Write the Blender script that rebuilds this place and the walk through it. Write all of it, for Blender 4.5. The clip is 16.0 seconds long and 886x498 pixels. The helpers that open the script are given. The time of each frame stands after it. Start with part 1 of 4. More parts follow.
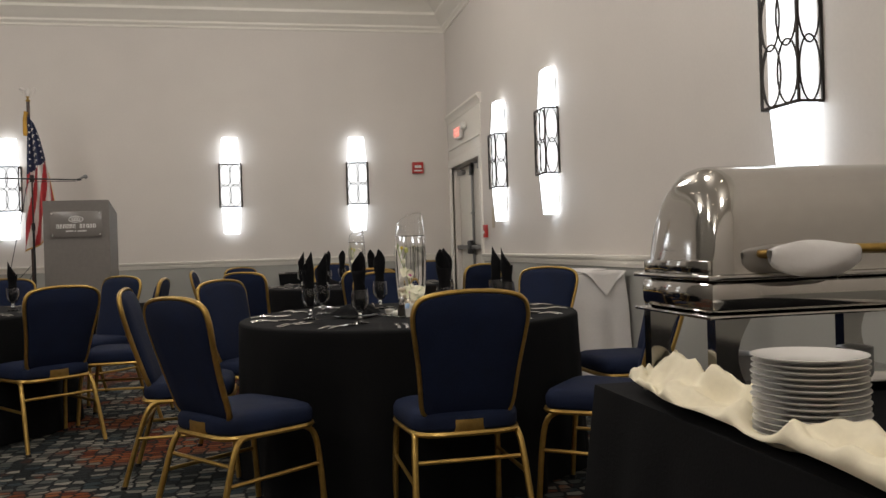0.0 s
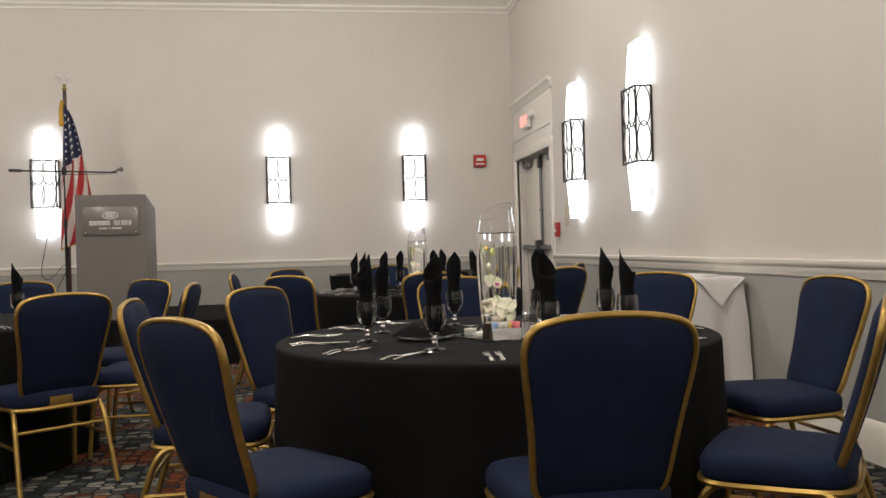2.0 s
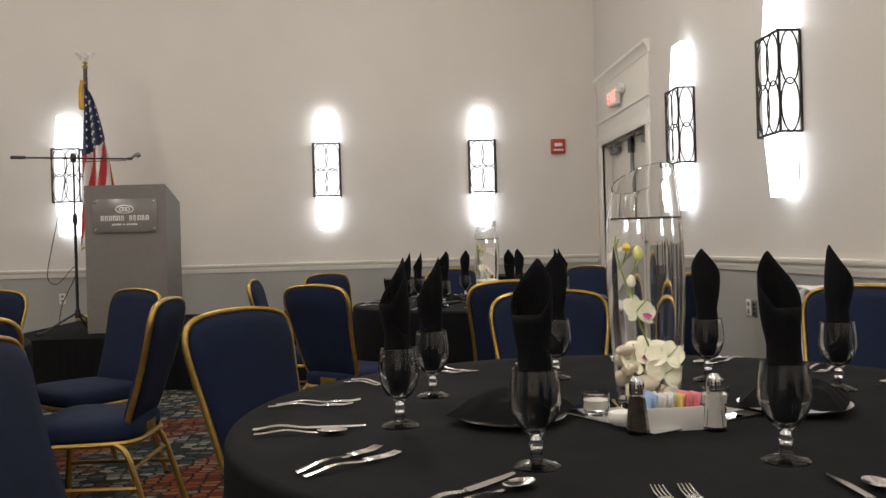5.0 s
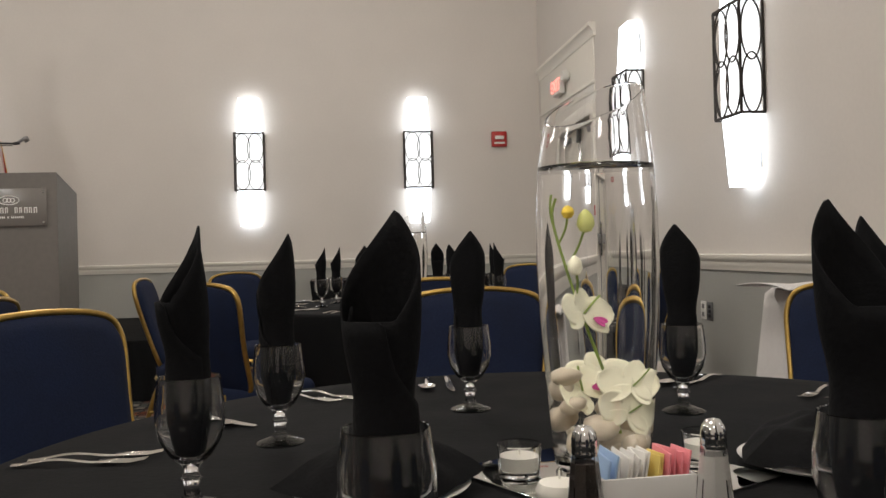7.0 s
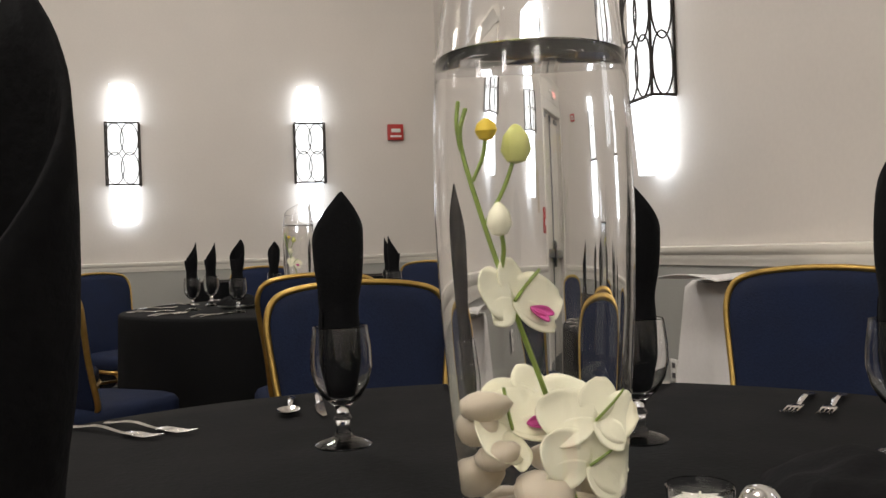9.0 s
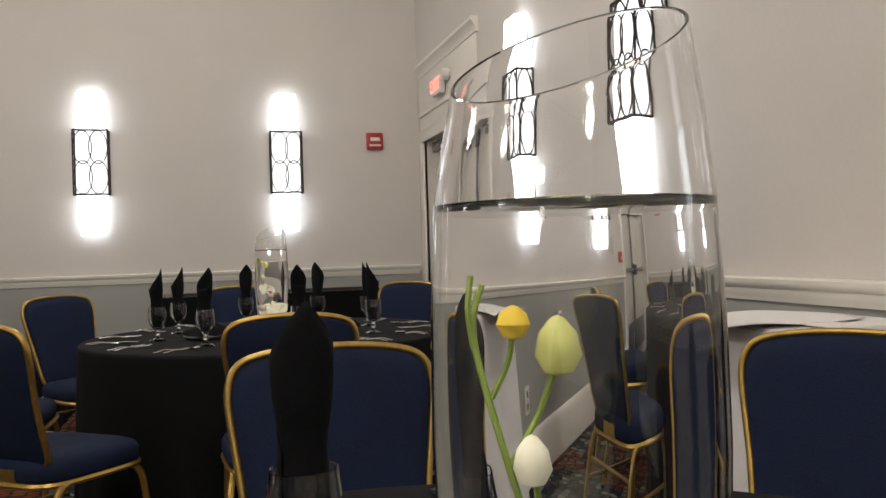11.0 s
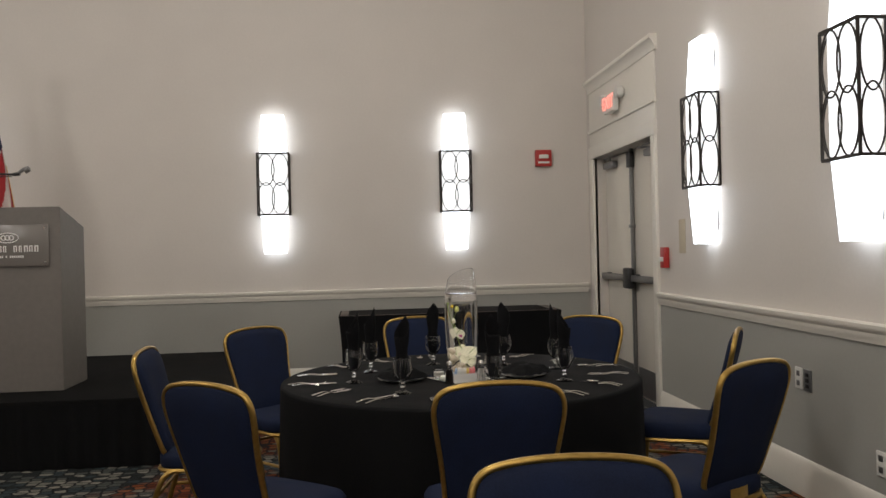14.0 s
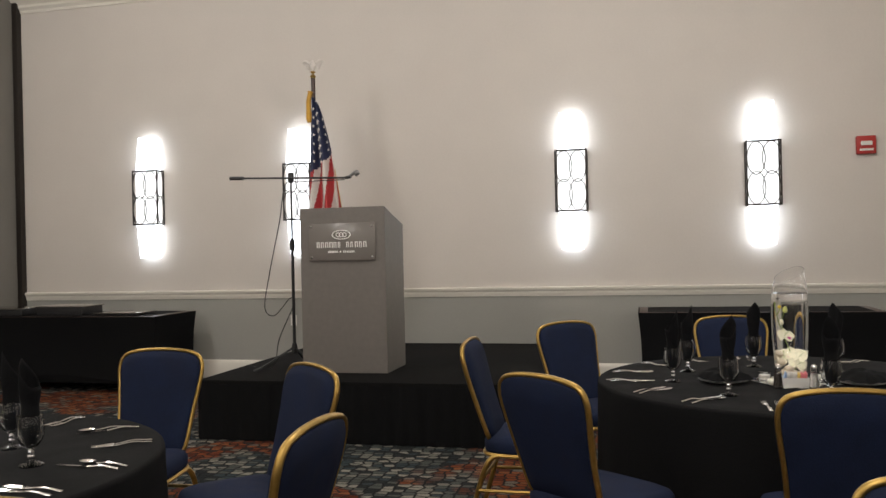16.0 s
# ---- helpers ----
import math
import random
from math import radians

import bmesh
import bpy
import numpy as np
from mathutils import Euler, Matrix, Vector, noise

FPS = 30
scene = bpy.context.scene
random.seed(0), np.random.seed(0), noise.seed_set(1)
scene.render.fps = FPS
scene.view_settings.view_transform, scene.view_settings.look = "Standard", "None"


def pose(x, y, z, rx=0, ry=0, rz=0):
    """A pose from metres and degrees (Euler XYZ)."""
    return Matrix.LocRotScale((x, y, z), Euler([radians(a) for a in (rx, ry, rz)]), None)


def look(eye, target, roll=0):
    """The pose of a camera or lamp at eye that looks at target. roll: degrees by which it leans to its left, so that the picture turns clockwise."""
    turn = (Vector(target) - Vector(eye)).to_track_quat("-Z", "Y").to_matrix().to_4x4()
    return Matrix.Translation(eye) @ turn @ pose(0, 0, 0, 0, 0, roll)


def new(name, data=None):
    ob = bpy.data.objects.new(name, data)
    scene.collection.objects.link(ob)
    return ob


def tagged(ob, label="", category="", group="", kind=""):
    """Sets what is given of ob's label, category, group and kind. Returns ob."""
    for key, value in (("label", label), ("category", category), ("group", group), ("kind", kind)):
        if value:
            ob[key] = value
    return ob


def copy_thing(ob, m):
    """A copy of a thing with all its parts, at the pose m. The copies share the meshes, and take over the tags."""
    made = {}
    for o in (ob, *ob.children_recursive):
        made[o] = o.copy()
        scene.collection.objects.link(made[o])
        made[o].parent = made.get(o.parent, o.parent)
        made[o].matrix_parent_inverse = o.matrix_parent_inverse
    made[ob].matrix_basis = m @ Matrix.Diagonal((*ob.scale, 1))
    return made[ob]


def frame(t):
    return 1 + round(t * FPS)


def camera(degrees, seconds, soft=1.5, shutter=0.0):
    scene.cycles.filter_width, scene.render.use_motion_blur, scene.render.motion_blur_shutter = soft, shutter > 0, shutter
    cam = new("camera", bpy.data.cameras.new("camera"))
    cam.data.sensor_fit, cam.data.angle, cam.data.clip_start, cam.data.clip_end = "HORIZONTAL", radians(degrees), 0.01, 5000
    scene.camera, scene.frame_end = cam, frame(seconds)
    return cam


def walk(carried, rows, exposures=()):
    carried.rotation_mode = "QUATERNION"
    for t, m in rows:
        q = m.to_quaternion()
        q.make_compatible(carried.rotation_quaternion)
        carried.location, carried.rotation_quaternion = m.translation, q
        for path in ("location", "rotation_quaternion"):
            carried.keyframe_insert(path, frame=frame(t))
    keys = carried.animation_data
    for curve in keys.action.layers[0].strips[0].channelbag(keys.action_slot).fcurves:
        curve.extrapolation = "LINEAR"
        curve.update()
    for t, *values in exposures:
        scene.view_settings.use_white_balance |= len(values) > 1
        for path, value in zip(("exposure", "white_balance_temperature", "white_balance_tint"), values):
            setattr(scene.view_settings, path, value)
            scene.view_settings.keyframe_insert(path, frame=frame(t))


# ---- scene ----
cam = camera(55.7, 16.0)
PATH = [
    (0, (-0.773, 2.085, 1.109), (-0.375, 4.045, 1.1), -1.8),
    (0.5, (-0.779, 2.344, 1.106), (-0.46, 4.319, 1.097), -1.5),
    (1.0, (-0.761, 2.615, 1.1), (-0.477, 4.594, 1.095), -1.2),
    (1.5, (-0.79, 2.863, 1.099), (-0.497, 4.842, 1.094), -1.8),
    (2.0, (-0.751, 3.112, 1.115), (-0.472, 5.092, 1.109), -1.6),
    (2.5, (-0.703, 3.35, 1.131), (-0.482, 5.338, 1.126), -1.7),
    (3.0, (-0.686, 3.598, 1.133), (-0.524, 5.591, 1.127), -1.6),
    (3.5, (-0.677, 3.859, 1.135), (-0.56, 5.856, 1.128), -1.6),
    (6, (-0.513, 5.04, 1.097), (-0.373, 7.035, 1.101), -1.7),
    (6.5, (-0.457, 5.168, 1.092), (-0.269, 7.159, 1.098), -1.7),
    (7.0, (-0.419, 5.297, 1.057), (-0.17, 7.281, 1.06), -1.5),
    (7.5, (-0.399, 5.423, 1.022), (-0.074, 7.396, 1.025), -1.6),
    (8, (-0.369, 5.549, 0.996), (0.032, 7.508, 0.999), -1.7),
    (10.5, (-0.271, 5.914, 1.095), (0.249, 7.845, 1.097), -1.9),
    (11.0, (-0.268, 5.957, 1.14), (0.266, 7.885, 1.141), -1.7),
    (11.5, (-0.266, 5.977, 1.187), (0.28, 7.901, 1.186), -1.7),
    (12, (-0.269, 6.004, 1.236), (0.276, 7.929, 1.234), -1.6),
    (12.5, (-0.311, 6.023, 1.279), (0.202, 7.956, 1.276), -1.7),
    (13, (-0.35, 6.037, 1.311), (0.077, 7.991, 1.311), -1.7),
    (13.5, (-0.405, 6.024, 1.351), (-0.075, 7.997, 1.351), -1.6),
    (14, (-0.449, 6.031, 1.385), (-0.263, 8.023, 1.383), -1.4),
    (14.5, (-0.503, 6.022, 1.387), (-0.479, 8.022, 1.386), -1.5),
    (15.0, (-0.559, 6.019, 1.387), (-0.708, 8.013, 1.388), -1.5),
    (15.5, (-0.595, 5.996, 1.386), (-0.906, 7.972, 1.391), -1.6),
    (16, (-0.63, 5.967, 1.401), (-1.098, 7.912, 1.401), -1.3),
]
walk(cam, [(t, look(eye, target, roll)) for t, eye, target, roll in PATH], [(0, 0.05), (0.7, 0.25), (1.5, 0.45), (3.5, 0.55), (6, 0.27), (7, 0.28), (8, 0.32), (10.5, 0.35), (12, 0.03), (12.5, 0.0), (13.2, 0.02), (14, 0.06), (14.5, 0.2), (16, 0.45)])

# ---- light ----
world = bpy.data.worlds.new("world")
world.use_nodes = True
world.node_tree.nodes["Background"].inputs[0].default_value = (0.9, 0.85, 0.8, 1)
world.node_tree.nodes["Background"].inputs[1].default_value = 0.02
scene.world = world
# power of each added point lamp; the downlights glow by their lenses
FILL_WATTS = 100
SCONCE_GLOW = 3.3
WX, WY, LX, BY, CEIL = 1.89, 14.6, -7.93, -1.5, 5.0   # inner faces of the walls, ceiling height


# ---- materials ----
def material(name, base, rough=0.6, metal=0.0, grain=0.0, scale=30.0, bump=0.0, spec=0.5, coarse=0.0, sheen=0.0):
    m = bpy.data.materials.new(name)
    m.use_nodes = True
    n, l = m.node_tree.nodes, m.node_tree.links
    p = n["Principled BSDF"]
    p.inputs["Base Color"].default_value = (*base, 1)
    p.inputs["Roughness"].default_value = rough
    p.inputs["Metallic"].default_value = metal
    p.inputs["Specular IOR Level"].default_value = spec
    p.inputs["Sheen Weight"].default_value = sheen
    if grain or bump:
        co = n.new("ShaderNodeTexCoord")
        fine = n.new("ShaderNodeTexNoise")
        fine.inputs["Scale"].default_value = scale
        fine.inputs["Detail"].default_value = 5
        l.new(co.outputs["Object"], fine.inputs["Vector"])
        big = n.new("ShaderNodeTexNoise")
        big.inputs["Scale"].default_value = scale / 22
        l.new(co.outputs["Object"], big.inputs["Vector"])
        add = n.new("ShaderNodeMath")
        add.operation = "ADD"
        l.new(fine.outputs["Fac"], add.inputs[0])
        l.new(big.outputs["Fac"], add.inputs[1])
        ramp = n.new("ShaderNodeMapRange")
        ramp.inputs["From Min"].default_value, ramp.inputs["From Max"].default_value = 0.6, 1.4
        ramp.inputs["To Min"].default_value, ramp.inputs["To Max"].default_value = 1 - grain, 1 + grain
        l.new(add.outputs[0], ramp.inputs["Value"])
        mix = n.new("ShaderNodeVectorMath")
        mix.operation = "SCALE"
        mix.inputs[0].default_value = base
        l.new(ramp.outputs[0], mix.inputs["Scale"])
        l.new(mix.outputs[0], p.inputs["Base Color"])
        rr = n.new("ShaderNodeMapRange")
        rr.inputs["To Min"].default_value, rr.inputs["To Max"].default_value = rough * 0.85, min(1, rough * 1.15)
        l.new(big.outputs["Fac"], rr.inputs["Value"])
        l.new(rr.outputs[0], p.inputs["Roughness"])
        if bump:
            b = n.new("ShaderNodeBump")
            b.inputs["Strength"].default_value = bump
            b.inputs["Distance"].default_value = 0.004
            l.new(fine.outputs["Fac"], b.inputs["Height"])
            l.new(b.outputs[0], p.inputs["Normal"])
    return m


def glow(name, colour, strength):
    m = material(name, (0.9, 0.9, 0.9), 0.4)
    p = m.node_tree.nodes["Principled BSDF"]
    p.inputs["Emission Color"].default_value = (*colour, 1)
    p.inputs["Emission Strength"].default_value = strength
    return m


def clear(name, ior, tint=(1, 1, 1), rough=0.0):
    m = material(name, tint, rough)
    p = m.node_tree.nodes["Principled BSDF"]
    p.inputs["Transmission Weight"].default_value = 1
    p.inputs["IOR"].default_value = ior
    return m


def carpet_material():
    m = material("carpet", (0.05, 0.05, 0.05), 0.95, spec=0.1)
    n, l = m.node_tree.nodes, m.node_tree.links
    p = n["Principled BSDF"]
    co = n.new("ShaderNodeTexCoord")
    mp = n.new("ShaderNodeMapping")
    mp.inputs["Scale"].default_value = (13.0, 19.0, 1.0)
    l.new(co.outputs["Object"], mp.inputs["Vector"])
    cells = n.new("ShaderNodeTexVoronoi")
    cells.voronoi_dimensions = "2D"
    cells.inputs["Randomness"].default_value = 0.55
    edge = n.new("ShaderNodeTexVoronoi")
    edge.voronoi_dimensions = "2D"
    edge.feature = "DISTANCE_TO_EDGE"
    edge.inputs["Randomness"].default_value = 0.55
    for v in (cells, edge):
        v.inputs["Scale"].default_value = 1.0
        l.new(mp.outputs[0], v.inputs["Vector"])
    sep = n.new("ShaderNodeSeparateColor")
    l.new(cells.outputs["Color"], sep.inputs[0])
    pale = n.new("ShaderNodeValToRGB")
    pale.color_ramp.interpolation = "CONSTANT"
    stops = ((0.0, (0.035, 0.04, 0.042)), (0.28, (0.13, 0.14, 0.13)), (0.5, (0.30, 0.29, 0.25)), (0.68, (0.06, 0.085, 0.095)), (0.84, (0.42, 0.40, 0.34)))
    warm = n.new("ShaderNodeValToRGB")
    warm.color_ramp.interpolation = "CONSTANT"
    stops2 = ((0.0, (0.30, 0.085, 0.03)), (0.35, (0.16, 0.04, 0.02)), (0.6, (0.36, 0.13, 0.05)), (0.8, (0.25, 0.22, 0.18)), (0.92, (0.05, 0.04, 0.04)))
    for r, st in ((pale, stops), (warm, stops2)):
        r.color_ramp.elements[0].color = (*st[0][1], 1)
        r.color_ramp.elements[1].position, r.color_ramp.elements[1].color = st[1][0], (*st[1][1], 1)
        for pos, c in st[2:]:
            r.color_ramp.elements.new(pos).color = (*c, 1)
        l.new(sep.outputs[0], r.inputs[0])
    zone = n.new("ShaderNodeTexNoise")
    zone.inputs["Scale"].default_value = 1.1
    zone.inputs["Detail"].default_value = 2
    l.new(co.outputs["Object"], zone.inputs["Vector"])
    zr = n.new("ShaderNodeMapRange")
    zr.inputs["From Min"].default_value, zr.inputs["From Max"].default_value = 0.50, 0.535
    l.new(zone.outputs["Fac"], zr.inputs["Value"])
    mix = n.new("ShaderNodeMix")
    mix.data_type = "RGBA"
    l.new(zr.outputs[0], mix.inputs["Factor"])
    l.new(pale.outputs[0], mix.inputs["A"])
    l.new(warm.outputs[0], mix.inputs["B"])
    er = n.new("ShaderNodeMapRange")
    er.inputs["From Min"].default_value, er.inputs["From Max"].default_value = 0.06, 0.13
    l.new(edge.outputs["Distance"], er.inputs["Value"])
    joint = n.new("ShaderNodeMix")
    joint.data_type = "RGBA"
    joint.inputs["A"].default_value = (0.022, 0.024, 0.026, 1)
    l.new(er.outputs[0], joint.inputs["Factor"])
    l.new(mix.outputs["Result"], joint.inputs["B"])
    pile = n.new("ShaderNodeTexNoise")
    pile.inputs["Scale"].default_value = 260
    l.new(co.outputs["Object"], pile.inputs["Vector"])
    pr = n.new("ShaderNodeMapRange")
    pr.inputs["To Min"].default_value, pr.inputs["To Max"].default_value = 0.24, 0.8
    l.new(pile.outputs["Fac"], pr.inputs["Value"])
    sc = n.new("ShaderNodeVectorMath")
    sc.operation = "SCALE"
    l.new(joint.outputs["Result"], sc.inputs[0])
    l.new(pr.outputs[0], sc.inputs["Scale"])
    l.new(sc.outputs[0], p.inputs["Base Color"])
    b = n.new("ShaderNodeBump")
    b.inputs["Strength"].default_value, b.inputs["Distance"].default_value = 0.6, 0.004
    l.new(pile.outputs["Fac"], b.inputs["Height"])
    l.new(b.outputs[0], p.inputs["Normal"])
    return m


WALL = material("wall paint", (0.66, 0.618, 0.57), 0.55, grain=0.03, scale=45, bump=0.05, spec=0.3)
WAINSCOT = material("wainscot paint", (0.36, 0.36, 0.33), 0.5, grain=0.03, scale=45, bump=0.05, spec=0.3)
TRIM = material("trim paint", (0.78, 0.745, 0.67), 0.35, grain=0.02, scale=30)
CEILING = material("ceiling paint", (0.62, 0.58, 0.52), 0.8, grain=0.03, scale=40)
DOORPAINT = material("door paint", (0.72, 0.68, 0.60), 0.4, grain=0.03, scale=25)
CARPET = carpet_material()
NAVY = material("navy upholstery", (0.009, 0.015, 0.040), 0.85, grain=0.3, scale=220, bump=0.25, spec=0.2, sheen=0.0)
GOLD = material("gold painted metal", (0.46, 0.30, 0.085), 0.36, metal=0.85, grain=0.25, scale=40, bump=0.08)
BLACKCLOTH = material("black table linen", (0.0062, 0.0064, 0.0070), 0.85, grain=0.3, scale=150, bump=0.2, spec=0.12)
NAPKINCLOTH = material("black napkin linen", (0.0065, 0.0066, 0.0074), 0.9, grain=0.3, scale=200, bump=0.25, spec=0.12)
STAGEBLACK = material("black stage carpet", (0.006, 0.006, 0.006), 0.95, grain=0.4, scale=120, bump=0.3, spec=0.1)
WHITECLOTH = material("white linen", (0.72, 0.70, 0.68), 0.8, grain=0.04, scale=60, bump=0.1)
CREAM = material("cream linen", (0.84, 0.77, 0.58), 0.75, grain=0.05, scale=80, bump=0.15)
STEEL = material("polished steel", (0.50, 0.485, 0.46), 0.08, metal=1, grain=0.06, scale=18)
CUTLERY = material("stainless cutlery", (0.72, 0.70, 0.68), 0.18, metal=1, grain=0.1, scale=60)
CHROME = material("chrome", (0.7, 0.7, 0.7), 0.08, metal=1)
BRONZE = material("dark bronze", (0.03, 0.024, 0.02), 0.5, metal=0.4, grain=0.2, scale=40)
BLACKMETAL = material("black metal", (0.015, 0.015, 0.016), 0.45, grain=0.2, scale=40)
GREYMETAL = material("grey metal", (0.22, 0.22, 0.22), 0.4, metal=0.7, grain=0.1, scale=30)
SHADE = glow("lit acrylic shade", (0.86, 0.92, 1.0), SCONCE_GLOW)
SHADEMID = glow("lit acrylic behind the cage", (0.93, 0.95, 0.97), 0.95)
LAMPFACE = glow("lit downlight lens", (1.0, 0.86, 0.68), 14.0)
LAMINATE = material("grey wood laminate", (0.165, 0.15, 0.135), 0.5, grain=0.12, scale=24)
PLAQUE = material("grey acrylic plaque", (0.19, 0.175, 0.16), 0.2)
LETTER = material("white letters", (0.8, 0.79, 0.76), 0.5)
RED = material("red plastic", (0.42, 0.025, 0.02), 0.4, grain=0.05)
REDGLOW = glow("lit red letters", (1.0, 0.12, 0.07), 1.6)
WHITEPLASTIC = material("white plastic", (0.75, 0.74, 0.70), 0.4)
CHINA = material("white china", (0.78, 0.77, 0.74), 0.15, grain=0.01)
GLASS = clear("clear glass", 1.45)
WATER = clear("water", 1.33)
MIRROR = material("mirror glass", (0.8, 0.82, 0.8), 0.03, metal=1)
PEBBLE = material("river pebble", (0.52, 0.44, 0.32), 0.45, grain=0.22, scale=40)
PETAL = material("ivory silk petal", (0.80, 0.76, 0.56), 0.6, grain=0.06, scale=60)
PINK = material("magenta petal", (0.55, 0.06, 0.26), 0.6)
STEM = material("green stem", (0.22, 0.30, 0.05), 0.5, grain=0.2, scale=60)
YELLOW = material("yellow bud", (0.72, 0.50, 0.03), 0.6, grain=0.15, scale=120)
LIME = material("lime bud", (0.55, 0.56, 0.16), 0.6, grain=0.15, scale=60)
WAX = material("white wax", (0.80, 0.78, 0.70), 0.5)
PEPPER = material("ground pepper", (0.07, 0.055, 0.045), 0.9, grain=0.8, scale=700, bump=0.5)
SALT = material("salt", (0.78, 0.76, 0.72), 0.8, grain=0.05, scale=500)
PACKETS = [material("blue paper", (0.35, 0.50, 0.72), 0.6), material("white paper", (0.76, 0.74, 0.70), 0.6),
           material("yellow paper", (0.75, 0.58, 0.16), 0.6), material("pink paper", (0.78, 0.25, 0.28), 0.6)]
FLAGRED = material("red flag nylon", (0.42, 0.03, 0.035), 0.6, grain=0.1, scale=80)
FLAGWHITE = material("white flag nylon", (0.68, 0.64, 0.60), 0.6, grain=0.05, scale=80)
FLAGBLUE = material("blue flag nylon", (0.02, 0.028, 0.075), 0.6, grain=0.1, scale=80)
FRINGE = material("gold fringe", (0.55, 0.30, 0.04), 0.7, grain=0.3, scale=150)
DARKWOOD = material("dark wood pole", (0.045, 0.02, 0.012), 0.35, grain=0.3, scale=30)
PARTITION = material("grey partition fabric", (0.185, 0.175, 0.155), 0.8, grain=0.06, scale=60, bump=0.1)


# ---- helpers for meshes ----
def part(name, bm, mat, parent=None, label="", smooth=0.7):
    me = bpy.data.meshes.new(name)
    for f in bm.faces:
        f.smooth = True
    if smooth:
        for e in bm.edges:
            if len(e.link_faces) == 2 and e.calc_face_angle(0) > smooth:
                e.smooth = False
    bm.to_mesh(me)
    bm.free()
    for one in (mat if isinstance(mat, (list, tuple)) else [mat]):
        me.materials.append(one)
    ob = new(name, me)
    if parent:
        ob.parent = parent
    if label:
        ob["label"] = label
    return ob


def thing(name, m, label, category, group=""):
    ob = new(name)
    ob.empty_display_size = 0.1
    ob.matrix_world = m
    return tagged(ob, label, category, group)


def single(name, bm, mat, m, label, category, group="", kind=""):
    ob = part(name, bm, mat)
    ob.matrix_world = m
    return tagged(ob, label, category, group, kind)


def box(x0, x1, y0, y1, z0, z1, bevel=0.0, bm=None, segments=2):
    bm = bm or bmesh.new()
    tmp = bmesh.new()
    bmesh.ops.create_cube(tmp, size=1)
    for v in tmp.verts:
        v.co = Vector(((x0 + x1) / 2 + v.co.x * (x1 - x0), (y0 + y1) / 2 + v.co.y * (y1 - y0), (z0 + z1) / 2 + v.co.z * (z1 - z0)))
    if bevel:
        bmesh.ops.bevel(tmp, geom=tmp.edges[:], offset=bevel, segments=segments, affect="EDGES", profile=0.5)
    me = bpy.data.meshes.new("tmp")
    tmp.to_mesh(me)
    tmp.free()
    bm.from_mesh(me)
    bpy.data.meshes.remove(me)
    return bm


def lathe(profile, n=32, bm=None, warp=None):
    """Turns (radius, height) points round the z axis; radius 0 closes the end."""
    bm = bm or bmesh.new()
    rings = []
    for r, z in profile:
        if r < 1e-6:
            rings.append([bm.verts.new((0, 0, z))])
        else:
            rings.append([bm.verts.new((r * math.cos(2 * math.pi * i / n), r * math.sin(2 * math.pi * i / n), z)) for i in range(n)])
    for a, b in zip(rings, rings[1:]):
        for i in range(n):
            j = (i + 1) % n
            if len(a) == 1 and len(b) == 1:
                continue
            if len(a) == 1:
                bm.faces.new((a[0], b[j], b[i]))
            elif len(b) == 1:
                bm.faces.new((a[i], a[j], b[0]))
            else:
                bm.faces.new((a[i], a[j], b[j], b[i]))
    if warp:
        for v in bm.verts:
            v.co = warp(v.co)
    bmesh.ops.recalc_face_normals(bm, faces=bm.faces[:])
    return bm


def tube(points, r, n=8, bm=None, closed=False, flat=1.0, up=(0, 0, 1)):
    """A swept tube along points; flat squashes it across."""
    bm = bm or bmesh.new()
    pts = [Vector(p) for p in points]
    rings = []
    last = None
    for i, p in enumerate(pts):
        if closed:
            d = pts[(i + 1) % len(pts)] - pts[i - 1]
        else:
            d = pts[min(i + 1, len(pts) - 1)] - pts[max(i - 1, 0)]
        d.normalize()
        if last is None:
            ref = Vector(up)
            if abs(d.dot(ref)) > 0.95:
                ref = Vector((1, 0, 0)) if abs(d.x) < 0.9 else Vector((0, 1, 0))
        else:
            ref = last
        side = d.cross(ref).normalized()
        nrm = side.cross(d).normalized()
        last = nrm
        rad = r[i] if isinstance(r, (list, tuple)) else r
        rings.append([bm.verts.new(p + rad * (math.cos(2 * math.pi * k / n) * side + flat * math.sin(2 * math.pi * k / n) * nrm)) for k in range(n)])
    span = range(len(rings)) if closed else range(len(rings) - 1)
    for i in span:
        a, b = rings[i], rings[(i + 1) % len(rings)]
        for k in range(n):
            bm.faces.new((a[k], a[(k + 1) % n], b[(k + 1) % n], b[k]))
    if not closed:
        bm.faces.new(rings[0][::-1])
        bm.faces.new(rings[-1])
    bmesh.ops.recalc_face_normals(bm, faces=bm.faces[:])
    return bm


def grid(nu, nv, f, bm=None, wrap=False):
    """A sheet of nu x nv cells at f(u, v)."""
    bm = bm or bmesh.new()
    vs = [[bm.verts.new(f(i / nu, j / nv)) for j in range(nv + 1)] for i in range(nu if wrap else nu + 1)]
    for i in range(nu):
        a, b = vs[i], vs[(i + 1) % len(vs)]
        for j in range(nv):
            bm.faces.new((a[j], b[j], b[j + 1], a[j + 1]))
    return bm


def thicken(ob, t):
    mod = ob.modifiers.new("thickness", "SOLIDIFY")
    mod.thickness = t
    mod.offset = 0
    return ob


